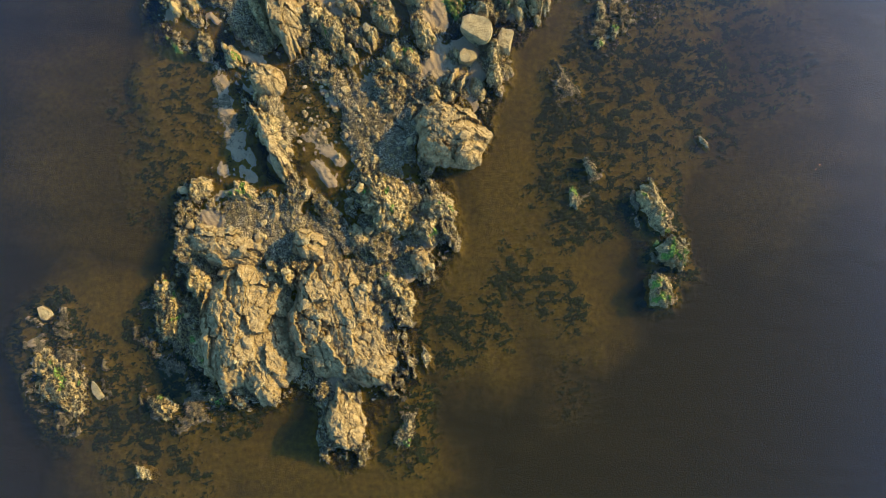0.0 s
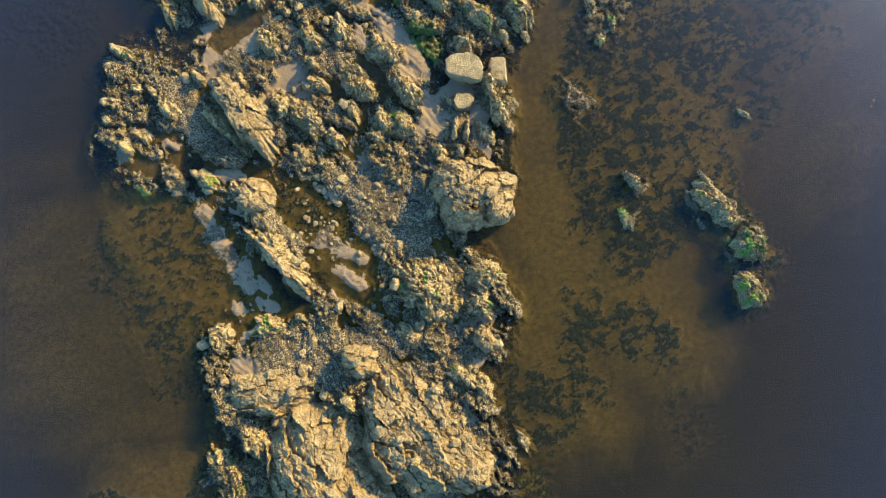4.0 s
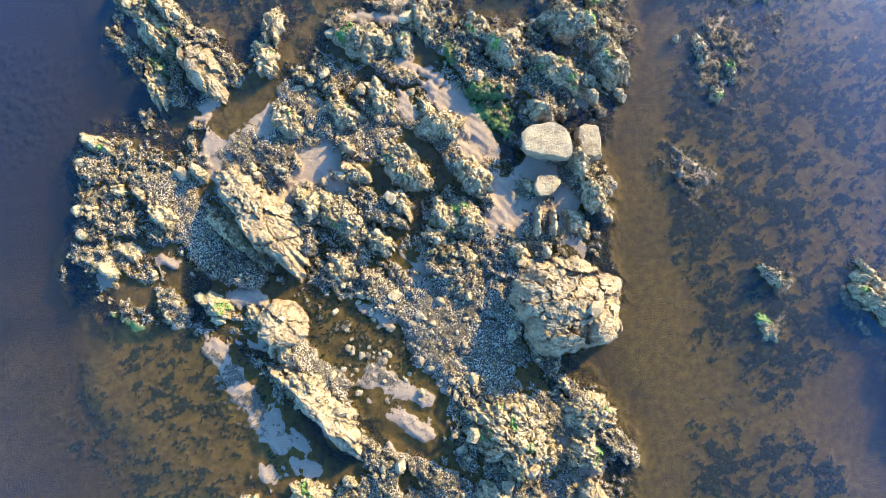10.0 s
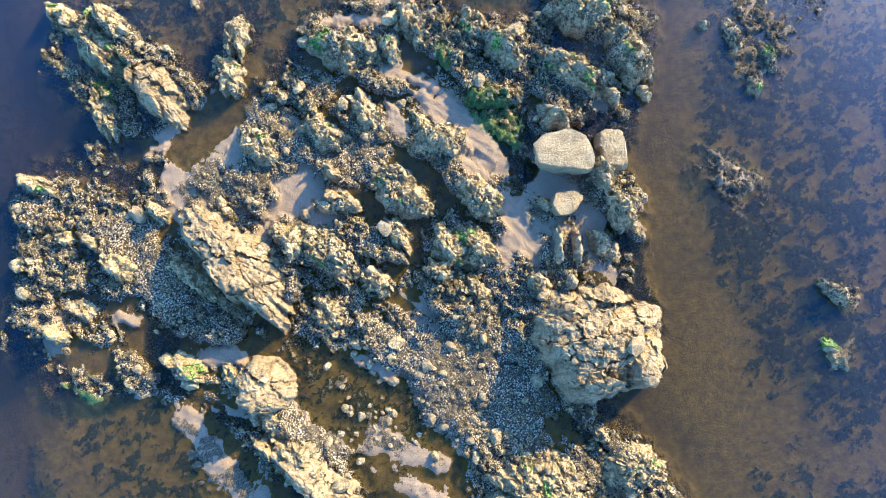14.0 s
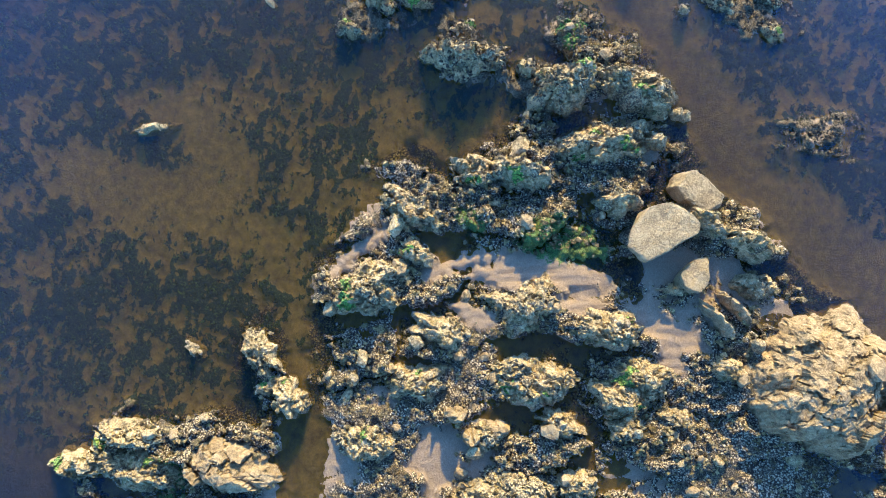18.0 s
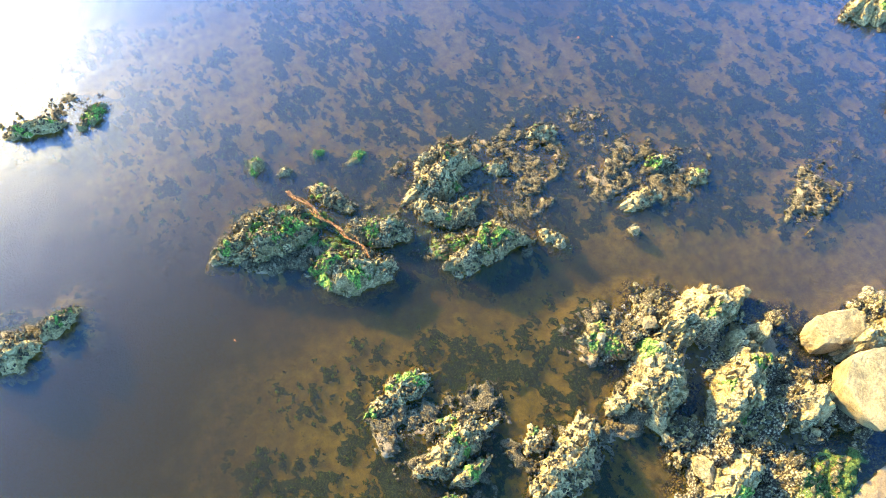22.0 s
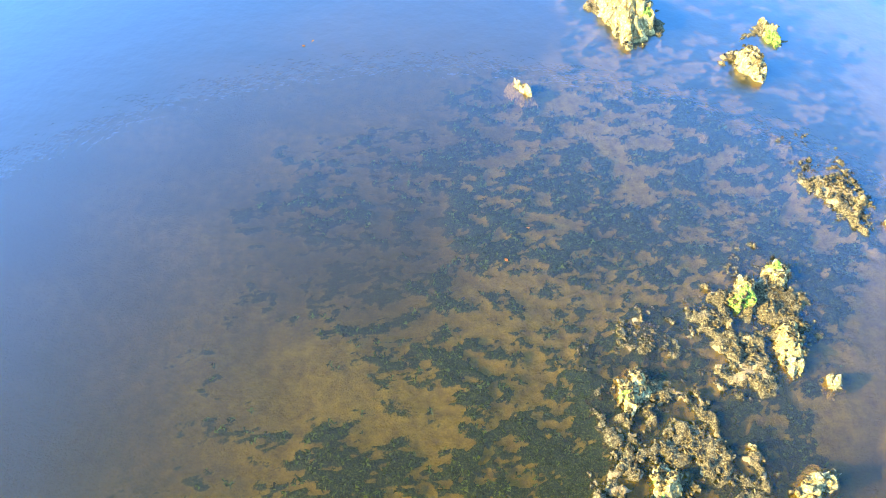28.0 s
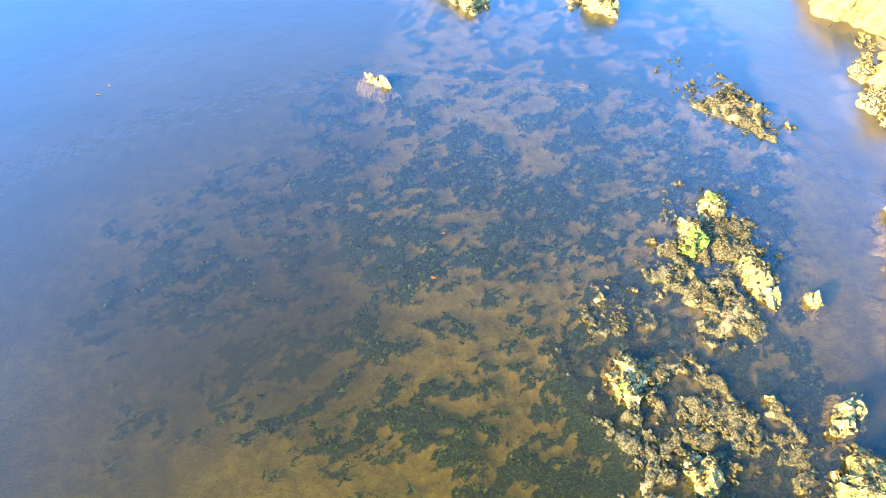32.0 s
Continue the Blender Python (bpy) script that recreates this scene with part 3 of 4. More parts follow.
    z = z + rock * calm * (1.15 * blocks + size * 0.85 * knobs + 0.5 * fine - 0.35 + 0.6 * fbm(along * 0.12, across * 0.25, 8.8, 3) + 0.2 * fbm(along * 1.5, across * 2.3, 18.8, 4, 0.6))
    z = z + onreef * (1 - bare) * (-0.25 + 0.05 * np.sin(x * 8 + 5 * y + 3 * fbm(x * 0.5, y * 0.5, 0.4, 2)))
    floor_z = -0.06 + 0.5 * fbm(x * 0.13, y * 0.13, 33.3, 3) + 0.02 * np.sin(x * 8 + 5 * y + 3 * fbm(x * 0.5, y * 0.5, 0.4, 2))
    inland = step(1.2, 2.6, reef) * (1 - flat)
    pocket = inland * step(0.06, -0.04, z - floor_z)
    z = np.where(inland > 0.5, np.maximum(z, floor_z - 0.03), z)
    rock = rock * (1 - pocket)
    growth = np.maximum(step(-4.0, 2.0, weed), step(-2.6, -0.6, low)) * (1 - step(-1.0, 1.0, reef) * (1 - pool)) * (1 - 0.7 * step(-1.2, 0.8, clear)) * (0.6 + 0.55 * step(-0.3, 0.25, fbm(x * 0.11, y * 0.11, 30.5, 3)) + 0.15 * thick)
    patch = 0.85 * fbm(x * 0.75 + y * 0.4, y * 1.1 - x * 0.4, 12.5, 5, 0.72) + 0.25 * fbm(x * 0.3, y * 0.3, 16.5, 3)
    clump = lowrock * step(0.02, 0.25, fbm(x * 0.3, y * 0.3, 60.5, 4, 0.6)) * (1 - step(-1.0, 0.5, reef))
    z = z + clump * (0.26 + 0.3 * pillow(ux * 1.1, uy * 1.1, 8) + 0.25 * pillow(ux * 2.8, uy * 2.8, 9))
    tufts = (1 - clump) * growth * step(-0.15, 0.25, patch + 0.25 * thick)
    z = z + tufts * 0.22 * (0.5 + pillow(ux * 1.6, uy * 1.6, 4))
    weedy = np.clip(growth * (0.51 + 1.8 * patch) + growth * thick * 0.14 + 0.5 * clump + 0.45 * bar * step(-0.1, 0.3, fbm(x * 0.7, y * 0.7, 75.5, 4, 0.65)) + 0.5 * onreef * step(-1.0, 0.8, rubble) * step(-0.4, 0.6, fbm(x * 1.1, y * 1.1, 70.5, 5, 0.7)) + 0.52 * rock * step(-0.35, 0.45, fbm(x * 0.22, y * 0.22, 15.5, 4, 0.6)), 0, 1)
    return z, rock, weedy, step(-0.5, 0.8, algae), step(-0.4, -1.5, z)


def axis(lo, a, b, hi):
    far = np.array([1.0, 3, 7, 15, 30, 60, 130, 300, 700, 1600, 3500])
    core = np.concatenate([np.arange(lo, a, 0.3), np.arange(a, b, 0.16), np.arange(b, hi, 0.3)])
    return np.concatenate([lo - far[::-1], core, core[-1] + far])


gx, gy = np.meshgrid(axis(-74, -48, 36, 76), axis(-40, -19, 72, 98))
gz, g_rock, g_weed, g_algae, g_murk_tone = land(gx, gy)
ground = new("ground", sheet("ground", gx, gy, gz, GROUND, True, (("rock", g_rock), ("weed", g_weed), ("algae", g_algae), ("murk_tone", g_murk_tone))))
tagged(ground, "brown tidal sand and dark weedy bedrock, partly under shallow water", "ground", kind="structure")


def land_height(x, y):
    return float(land(np.array([[x]]), np.array([[y]]))[0][0, 0])


wx, wy = np.meshgrid(np.array([-4000.0, 4000.0]), np.array([-4000.0, 4000.0]))
water = new("water", sheet("water", wx, wy, wx * 0, WATER))
tagged(water, "calm murky brown sea water with faint ripples", "water", kind="structure")

# ---- rock outcrops ----
TOP_X, TOP_Y, TOP_D = -50.0, -20.0, 0.2
tx, ty = np.meshgrid(TOP_X + TOP_D * np.arange(480), TOP_Y + TOP_D * np.arange(530))
tops = land(tx, ty)[0]
smooth_top = np.zeros(tops.shape)


def raise_tops(x, y, z, smooth):
    """Keep the height of whatever stands highest at each place."""
    i, j = np.round((y - TOP_Y) / TOP_D).astype(int), np.round((x - TOP_X) / TOP_D).astype(int)
    ok = (i >= 0) & (j >= 0) & (i < tops.shape[0]) & (j < tops.shape[1])
    i, j, z = i[ok], j[ok], z[ok]
    smooth_top[i, j] = np.where(z > tops[i, j] - 0.15, smooth, smooth_top[i, j])
    np.maximum.at(tops, (i, j), z)


def top_height(x, y, grid=None):
    i, j = np.round((y - TOP_Y) / TOP_D).astype(int), np.round((x - TOP_X) / TOP_D).astype(int)
    grid = tops if grid is None else grid
    return grid[np.clip(i, 0, grid.shape[0] - 1), np.clip(j, 0, grid.shape[1] - 1)]


KINDS = {
    "slab": ("cracked_rock", "tan cracked bedrock slab with blocky joints on the reef"),
    "lump": ("rock_outcrop", "lumpy barnacled rock outcrop with brown weed"),
    "boulder": ("boulder", "pale tan smooth boulder resting on the reef"),
    "rib": ("rock_ridge", "long narrow tan rock ridge beside wet sand"),
    "green": ("algae_rock", "rough rock with bright green algae on its top"),
}
made = 0
WEST = (-math.cos(radians(20)), -math.sin(radians(20)))


def pieces(faces, least):
    """Faces of a grid in joined groups."""
    lab = np.full(int(faces.max()) + 1, 1 << 30) if len(faces) else np.zeros(1)
    if len(faces):
        lab[faces.ravel()] = faces.ravel()
        while True:
            low = lab[faces].min(1)
            new_lab = lab.copy()
            np.minimum.at(new_lab, faces.ravel(), np.repeat(low, 4))
            if np.array_equal(new_lab, lab):
                break
            lab = new_lab
        own = lab[faces[:, 0]]
        return [faces[own == k] for k in np.unique(own) if (own == k).sum() > least]
    return []


def part(name, co, faces, mat, parent, skirt=0.0, label=""):
    """One mesh under a thing from some faces of a grid, with a wall of that depth hanging from its rim."""
    used, back = np.unique(faces, return_inverse=True)
    pts, quads = co[used], back.reshape(-1, 4)
    if skirt:
        edges = np.concatenate([quads[:, [0, 1]], quads[:, [1, 2]], quads[:, [2, 3]], quads[:, [3, 0]]])
        key = np.sort(edges, 1)
        _, first, count = np.unique(key[:, 0] * 1000003 + key[:, 1], return_index=True, return_counts=True)
        rim = edges[first[count == 1]]
        quads = np.concatenate([quads, np.stack([rim[:, 1], rim[:, 0], rim[:, 0] + len(pts), rim[:, 1] + len(pts)], -1)])
        pts = np.concatenate([pts, pts - np.array([0, 0, skirt])])
    me = bpy.data.meshes.new(name)
    me.from_pydata(pts.tolist(), [], quads.tolist())
    me.materials.append(mat)
    ob = new(name, me)
    ob.parent = parent
    if label:
        ob["label"] = label
    return ob


def outcrop(kind, x, y, length, width, height, turn, d=0.09):
    global made
    made += 1
    s = made * 3.17
    name, label = KINDS[kind]
    if kind == "boulder":
        co, tri = stone_shape(231 + made, 5, flat=True)
        span = np.ptp(co, axis=0)
        co = co / span * np.array([length * 1.06, width * 1.06, height * 1.5])
        co[:, 2] += height - co[:, 2].max()
        ob = new(name, triangle_mesh(name, co, tri, ROCK[kind]))
        ob.matrix_world = pose(x, y, max(land_height(x, y), -0.4), 0, 0, turn)
        return tagged(ob, label, "rock", group="boulders of the reef")
    grow = 1.05 if kind == "slab" else 1.16
    a, b = length / 2 * grow, width / 2 * grow
    nu, nv = int(np.clip(2 * a / d, 10, 170)), int(np.clip(2 * b / d, 8, 130))
    u, v = np.meshgrid(np.linspace(-1, 1, nu), np.linspace(-1, 1, nv))
    dx, dy = u * np.sqrt(1 - v * v / 2), v * np.sqrt(1 - u * u / 2)
    r = np.hypot(dx, dy)
    ux, uy = dx / (r + 1e-6), dy / (r + 1e-6)
    edge = 1 + (0.24 if kind == 'slab' else 0.36) * fbm(ux * 1.6, uy * 1.6, s, 4)
    lx, ly = dx * a * edge, dy * b * edge
    foot = max(land_height(x, y), -0.5) - 0.25
    drop = 0.9
    p, q = {"slab": (3.2, 0.8), "lump": (2.3, 0.9), "rib": (2.0, 0.9), "green": (2.6, 0.75)}[kind]
    dome = (1 - np.clip(r, 0, 1) ** p) ** q
    ct, st = math.cos(radians(turn)), math.sin(radians(turn))
    lean = (dx * ct - dy * st) * WEST[0] + (dx * st + dy * ct) * WEST[1]
    inner = 1 - step(0.72, 1.0, r)
    z = -drop + (height + drop + 0.25) * dome + inner * lean * height * (0.55 if kind in ("slab", "rib") else 0.35)
    wxx, wyy = lx + s + 0.3 * fbm(lx * 1.1, ly * 1.1, s, 3), ly - s + 0.3 * fbm(lx * 1.1, ly * 1.1, s + 5, 3)
    ids = None
    if kind in ("slab", "rib"):
        f1, f2, h1, h2, ox, oy = cells(wxx * 0.26, wyy * 0.62, made)
        ids = np.round(h1 * 1e6).astype(int)
        z = z + inner * (1.1 * (h1 - 0.5) + 1.4 * (h2 - 0.35) * oy + 0.5 * ox)
        f1, f2, h1, h2, ox, oy = cells(wxx * 0.8, wyy * 1.5, made + 5)
        z = z + (0.25 + 0.75 * inner) * (0.24 * (h1 - 0.5) + 0.3 * (h2 - 0.3) * oy - 0.16 * np.exp(-((f2 - f1) / 0.08) ** 2))
        z = z + 0.12 * fbm(wxx * 1.8, wyy * 1.8, s, 4, 0.6)
    else:
        rough = min(max(height / 1.5, 0.4), 1.0)
        f1, f2, h1, h2, ox, oy = cells(wxx * 0.5, wyy * 0.85, made + 4)
        z = z + rough * inner * (0.5 * (h1 - 0.5) + 0.9 * (h2 - 0.35) * oy + 0.4 * (h1 - 0.4) * ox - 0.25 * np.exp(-((f2 - f1) / 0.09) ** 2))
        f1, f2, h1, h2, ox, oy = cells(wxx * 1.4, wyy * 1.9, made + 8)
        z = z + rough * (0.45 + 0.55 * inner) * (0.42 * (h1 - 0.5) + 0.62 * (h2 - 0.35) * oy + 0.45 * (h1 - 0.4) * ox + 0.35 * np.clip(f2 - f1, 0, 0.4) - 0.06)
        z = z + 0.3 * pillow(wxx * 3.1, wyy * 3.4, made + 2) + 0.2 * fbm(wxx * 2.1, wyy * 1.8, s, 4, 0.6) - 0.08
    lx, ly = lx + 0.15 * fbm(lx * 1.7, ly * 1.7, z * 1.7 + s, 3), ly + 0.15 * fbm(lx * 1.7, ly * 1.7, z * 1.7 + s + 9, 3)
    rows, cols = lx.shape
    idx = np.arange(rows * cols).reshape(rows, cols)
    quads = np.stack([idx[:-1, :-1], idx[:-1, 1:], idx[1:, 1:], idx[1:, :-1]], -1).reshape(-1, 4)
    mid = quads[:, 0]
    co = np.stack([lx, ly, z], -1).reshape(-1, 3)
    body = z if ids is None else z - 0.35 * (1 - step(0.7, 0.85, r))
    ob = new(name, sheet(name, lx, ly, body, ROCK[kind], False))
    bare_rock = ids is not None
    if bare_rock:
        ids, far = ids.ravel(), r.ravel()
        for one in np.unique(ids):
            take = quads[np.all((ids[quads] == one) & (far[quads] < 0.86), 1)]
            for group in pieces(take, 8):
                part("block", co, group, ROCK[kind], ob, 0.5)
    else:
        patch = fbm(wxx * 0.8, wyy * 0.8, s + 31, 4, 0.6) - step(0.6, 0.95, r)
        for n, (piece, mat, low, high, text) in enumerate((("algae_mat", ALGAE, 0.1, 9.0, "bright green slippery algae mat"), ("weed_mat", WRACK, -9.0, -0.32, "ragged brown bladder weed"))):
            if kind == "lump" and n == 0:
                low = 0.5
            value = patch.ravel() if n == 0 else (patch + 1.0 * step(0.6, 0.95, r)).ravel()
            take = quads[(value[mid] > low) & (value[mid] < high) & (r.ravel()[mid] < 0.9)]
            for group in pieces(take, 16):
                part(piece, co + np.array([0, 0, 0.05]), group, mat, ob, 0.1, text)
    ob.matrix_world = pose(x, y, foot, 0, 0, turn)
    raise_tops(x + lx * ct - ly * st, y + lx * st + ly * ct, foot + z, 0.97 if bare_rock else 0.6)
    tagged(ob, label, "rock", group=name.replace("_", " ") + "s of the reef")
    return ob


def stone_shape(seed, divisions, flat=False):
    """Places and triangles of an angular stone about 1 m across, with flat broken faces."""
    bm = bmesh.new()
    bmesh.ops.create_icosphere(bm, subdivisions=divisions, radius=0.5)
    co = np.array([v.co[:] for v in bm.verts])
    tri = np.array([[v.index for v in f.verts] for f in bm.faces])
    bm.free()
    r = np.random.default_rng(seed)
    co = co * (1 + 0.25 * perlin(co[:, 0] * 2.5 + seed, co[:, 1] * 2.5, co[:, 2] * 2.5))[:, None]
    for n in range(11 if flat else 9):
        d = r.normal(size=3)
        if flat:
            d = np.array([0.12 * d[0], 0.12 * d[1], 1.0]) if n == 0 else d * np.array([1, 1, 0.45])
        d /= np.linalg.norm(d)
        over = np.clip(co @ d - (0.2 if flat and n == 0 else r.uniform(0.26, 0.4)), 0, None)
        co = co - over[:, None] * d * 0.9
    co = co * np.array([r.uniform(0.9, 1.3), r.uniform(0.7, 1.0), r.uniform(0.5, 0.75)])
    if flat:
        return co * (1 + 0.07 * fbm(co[:, 0] * 3.1 + seed, co[:, 1] * 3.1, co[:, 2] * 3.1, 5, 0.6))[:, None], tri
    return co + 0.05 * perlin(co[:, :1] * 6 + seed, co[:, 1:2] * 9, co[:, 2:] * 9), tri


def shard_shape(seed, corners=15):
    """An angular broken stone: the hull of scattered corners."""
    r = np.random.default_rng(seed)
    bm = bmesh.new()
    for _ in range(corners):
        d = r.normal(size=3)
        d = d / np.linalg.norm(d) * r.uniform(0.38, 0.55)
        bm.verts.new((d[0] * 1.2, d[1] * 0.9, d[2] * 0.75))
    hull = bmesh.ops.convex_hull(bm, input=bm.verts[:])
    bmesh.ops.delete(bm, geom=[g for g in hull["geom_interior"] if isinstance(g, bmesh.types.BMVert)], context="VERTS")
    bmesh.ops.triangulate(bm, faces=bm.faces[:])
    bm.verts.index_update()
    co = np.array([v.co[:] for v in bm.verts])
    tri = np.array([[v.index for v in f.verts] for f in bm.faces])
    bm.free()
    return co, tri


def triangle_mesh(name, co, tri, mat):
    me = bpy.data.meshes.new(name)
    me.vertices.add(len(co))
    me.vertices.foreach_set("co", co.astype(np.float32).ravel())
    me.loops.add(tri.size)
    me.loops.foreach_set("vertex_index", tri.astype(np.int32).ravel())
    me.polygons.add(len(tri))
    me.polygons.foreach_set("loop_start", np.arange(0, tri.size, 3, dtype=np.int32))
    me.update(calc_edges=True)
    me.polygons.foreach_set("use_smooth", np.zeros(len(tri), bool))
    me.materials.append(mat)
    return me


outcrop("slab", -22.9, -0.2, 18.1, 11.2, 3.3, 103)
outcrop("slab", -11.9, 0.9, 16.8, 12.6, 2.9, 114)
outcrop("slab", -11.5, -11.0, 7.4, 4.4, 1.8, 101)
outcrop("lump", -4.1, 3.1, 4.2, 2.2, 1.3, 100)
outcrop("slab", -2.4, 8.2, 3.5, 2.9, 1.4, 97)
outcrop("lump", -1.7, 11.9, 3.7, 3.1, 1.4, 139)
outcrop("lump", -7.0, 15.6, 8.5, 6.0, 2.0, 132)
outcrop("lump", -0.0, 14.9, 4.5, 3.9, 1.2, 141)
outcrop("lump", -29.8, 17.2, 3.4, 3.0, 1.5, 69)
outcrop("lump", -24.5, 16.7, 4.5, 3.2, 1.1, 161)
outcrop("slab", -26.4, 10.0, 10.0, 5.5, 1.9, 168)
outcrop("lump", -32.6, 1.7, 10.0, 5.0, 1.5, 117)
outcrop("slab", -16.0, 10.0, 4.7, 4.1, 2.0, 154)
outcrop("slab", -7.5, -4.7, 4.3, 4.0, 1.8, 162)
outcrop("lump", -3.9, -12.2, 6.7, 2.6, 0.9, 70)
outcrop("lump", -1.7, -3.6, 3.9, 2.0, 0.7, 110)
outcrop("lump", -45.7, -6.4, 10.9, 6.9, 0.9, 127)
outcrop("boulder", -41.4, -7.8, 2.5, 1.0, 0.7, 122)
outcrop("boulder", -48.3, 1.7, 2.0, 1.5, 0.7, 137)
outcrop("lump", -35.2, -17.1, 4.4, 2.4, 0.7, 149)
outcrop("lump", -33.2, -9.6, 5.1, 3.1, 0.9, 153)
outcrop("slab", -21.7, 30.8, 4.4, 3.9, 2.3, 116)
outcrop("rib", -20.8, 23.1, 11.7, 2.9, 2.6, 116)
outcrop("slab", -19.9, 39.9, 11.5, 4.7, 2.3, 110)
outcrop("slab", 1.1, 24.0, 9.4, 8.2, 3.1, 161)
outcrop("slab", 3.4, 21.5, 3.9, 3.8, 2.4, 53)
outcrop("boulder", 4.8, 37.3, 4.3, 3.2, 1.8, 127)
outcrop("boulder", 8.1, 35.7, 2.6, 2.5, 2.1, 116)
outcrop("boulder", 3.3, 34.0, 2.2, 1.8, 1.5, 149)
outcrop("lump", -26.4, 34.3, 4.0, 1.9, 1.3, 129)
outcrop("lump", -2.9, 42.1, 3.9, 2.7, 1.1, 163)
outcrop("lump", -13.9, 38.0, 5.8, 2.9, 1.3, 109)
outcrop("lump", -7.3, 39.9, 5.2, 3.3, 1.4, 113)
outcrop("lump", -4.8, 33.9, 5.3, 3.0, 1.3, 141)
outcrop("lump", -15.3, 33.6, 3.2, 2.6, 1.1, 139)
outcrop("slab", -20.5, 54.2, 6.4, 3.5, 2.2, 98)
outcrop("lump", -23.4, 59.2, 6.8, 3.4, 1.3, 100)
outcrop("lump", -15.1, 54.1, 3.6, 1.6, 1.0, 131)
outcrop("lump", -6.6, 51.4, 4.8, 3.8, 1.9, 141)
outcrop("lump", -1.1, 51.9, 5.0, 3.4, 1.7, 93)
outcrop("lump", 10.6, 46.8, 4.7, 3.3, 1.8, 144)
outcrop("lump", 12.7, 42.5, 6.4, 3.1, 2.4, 99)
outcrop("lump", 8.5, 42.5, 6.9, 3.0, 2.1, 127)
outcrop("lump", 10.1, 39.9, 1.8, 1.4, 1.7, 110)
outcrop("lump", 12.5, 39.2, 1.7, 1.3, 1.4, 109)
outcrop("lump", 2.9, 49.1, 3.1, 2.8, 1.4, 103)
outcrop("lump", 4.2, 46.6, 4.0, 2.4, 1.3, 114)
outcrop("lump", 9.4, 52.5, 4.8, 1.9, 1.3, 140)
outcrop("lump", 5.6, 40.2, 2.9, 2.2, 1.7, 120)
outcrop("boulder", 8.2, 36.4, 2.4, 2.0, 2.1, 114)
outcrop("lump", -11.4, 40.7, 2.7, 1.9, 1.3, 136)
outcrop("lump", -6.5, 38.8, 3.8, 2.6, 1.5, 107)
outcrop("lump", -13.9, 37.3, 4.9, 2.2, 1.7, 127)
outcrop("lump", -8.7, 37.1, 3.2, 1.9, 1.3, 99)
outcrop("lump", -3.7, 33.9, 4.3, 2.2, 1.3, 113)
outcrop("lump", -0.7, 29.5, 2.3, 1.5, 1.1, 105)
outcrop("lump", 4.7, 30.1, 3.3, 1.7, 1.1, 117)
outcrop("lump", 6.9, 31.8, 2.9, 1.6, 1.2, 92)
outcrop("lump", -22.7, 39.3, 6.3, 2.1, 1.1, 117)
outcrop("lump", -31.3, 51.1, 4.1, 1.6, 1.1, 139)
outcrop("lump", -15.4, 34.4, 2.9, 1.8, 1.1, 115)
outcrop("lump", 16.8, 59.6, 4.8, 2.3, 0.9, 101)
outcrop("lump", 12.8, 58.1, 5.7, 2.4, 1.3, 99)
outcrop("lump", 10.2, 60.0, 2.5, 1.6, 1.1, 90)
outcrop("green", 7.4, 61.0, 2.3, 1.3, 0.9, 103)
outcrop("lump", 10.9, 54.1, 2.0, 1.8, 1.1, 98)
outcrop("lump", 9.4, 53.3, 6.1, 2.1, 1.7, 113)
outcrop("lump", 10.5, 49.3, 1.3, 1.3, 1.1, 9)
outcrop("green", 14.1, 47.9, 3.2, 2.2, 0.7, 39)
outcrop("boulder", 6.7, 66.5, 1.0, 0.4, 0.3, 67)
outcrop("lump", -4.4, 69.1, 3.9, 0.9, 0.7, 127)
outcrop("green", 29.2, 62.4, 6.3, 3.5, 1.5, 83)
outcrop("green", 24.9, 58.8, 5.9, 3.3, 1.7, 66)
outcrop("green", 26.9, 56.9, 3.5, 2.5, 1.0, 57)
outcrop("green", 22.7, 51.1, 6.2, 3.1, 1.7, 83)
outcrop("lump", 28.0, 51.3, 5.3, 3.3, 1.3, 108)
outcrop("lump", 25.3, 51.3, 3.2, 2.1, 1.1, 91)
outcrop("lump", 30.0, 57.9, 3.5, 1.7, 1.1, 30)
outcrop("green", 34.5, 61.2, 1.7, 1.7, 1.0, 78)
outcrop("lump", 33.2, 59.8, 1.6, 1.1, 0.8, 87)
outcrop("green", 33.6, 57.2, 1.6, 1.0, 0.6, 84)
outcrop("green", 32.1, 55.2, 2.7, 1.2, 0.7, 105)
outcrop("lump", 20.9, 46.9, 3.5, 1.7, 0.9, 48)
outcrop("lump", 27.2, 47.3, 2.5, 1.8, 0.6, 76)
outcrop("lump", 28.1, 43.4, 3.4, 2.1, 0.8, 75)
outcrop("green", 22.4, 37.8, 2.5, 1.4, 0.9, 71)
outcrop("lump", 20.6, 40.4, 3.9, 1.9, 0.8, 84)
outcrop("lump", 20.4, 36.4, 2.3, 1.8, 0.7, 49)
outcrop("lump", 19.0, 42.1, 1.3, 1.2, 0.6, 62)
outcrop("lump", 44.2, 73.3, 4.6, 1.5, 0.9, 78)
outcrop("green", 43.4, 69.6, 3.2, 1.6, 0.9, 105)
outcrop("lump", 29.2, 78.3, 3.1, 2.5, 0.9, 82)
outcrop("green", 29.8, 75.3, 2.9, 1.6, 0.9, 103)
outcrop("lump", 26.6, 15.2, 7.8, 3.8, 1.8, 108)
outcrop("green", 29.2, 9.2, 4.5, 4.1, 1.9, 78)
outcrop("green", 27.2, 4.3, 4.5, 3.1, 1.4, 104)
outcrop("lump", 18.7, 20.0, 3.0, 1.3, 0.9, 116)
outcrop("lump", 16.6, 16.2, 4.4, 1.7, 0.8, 103)
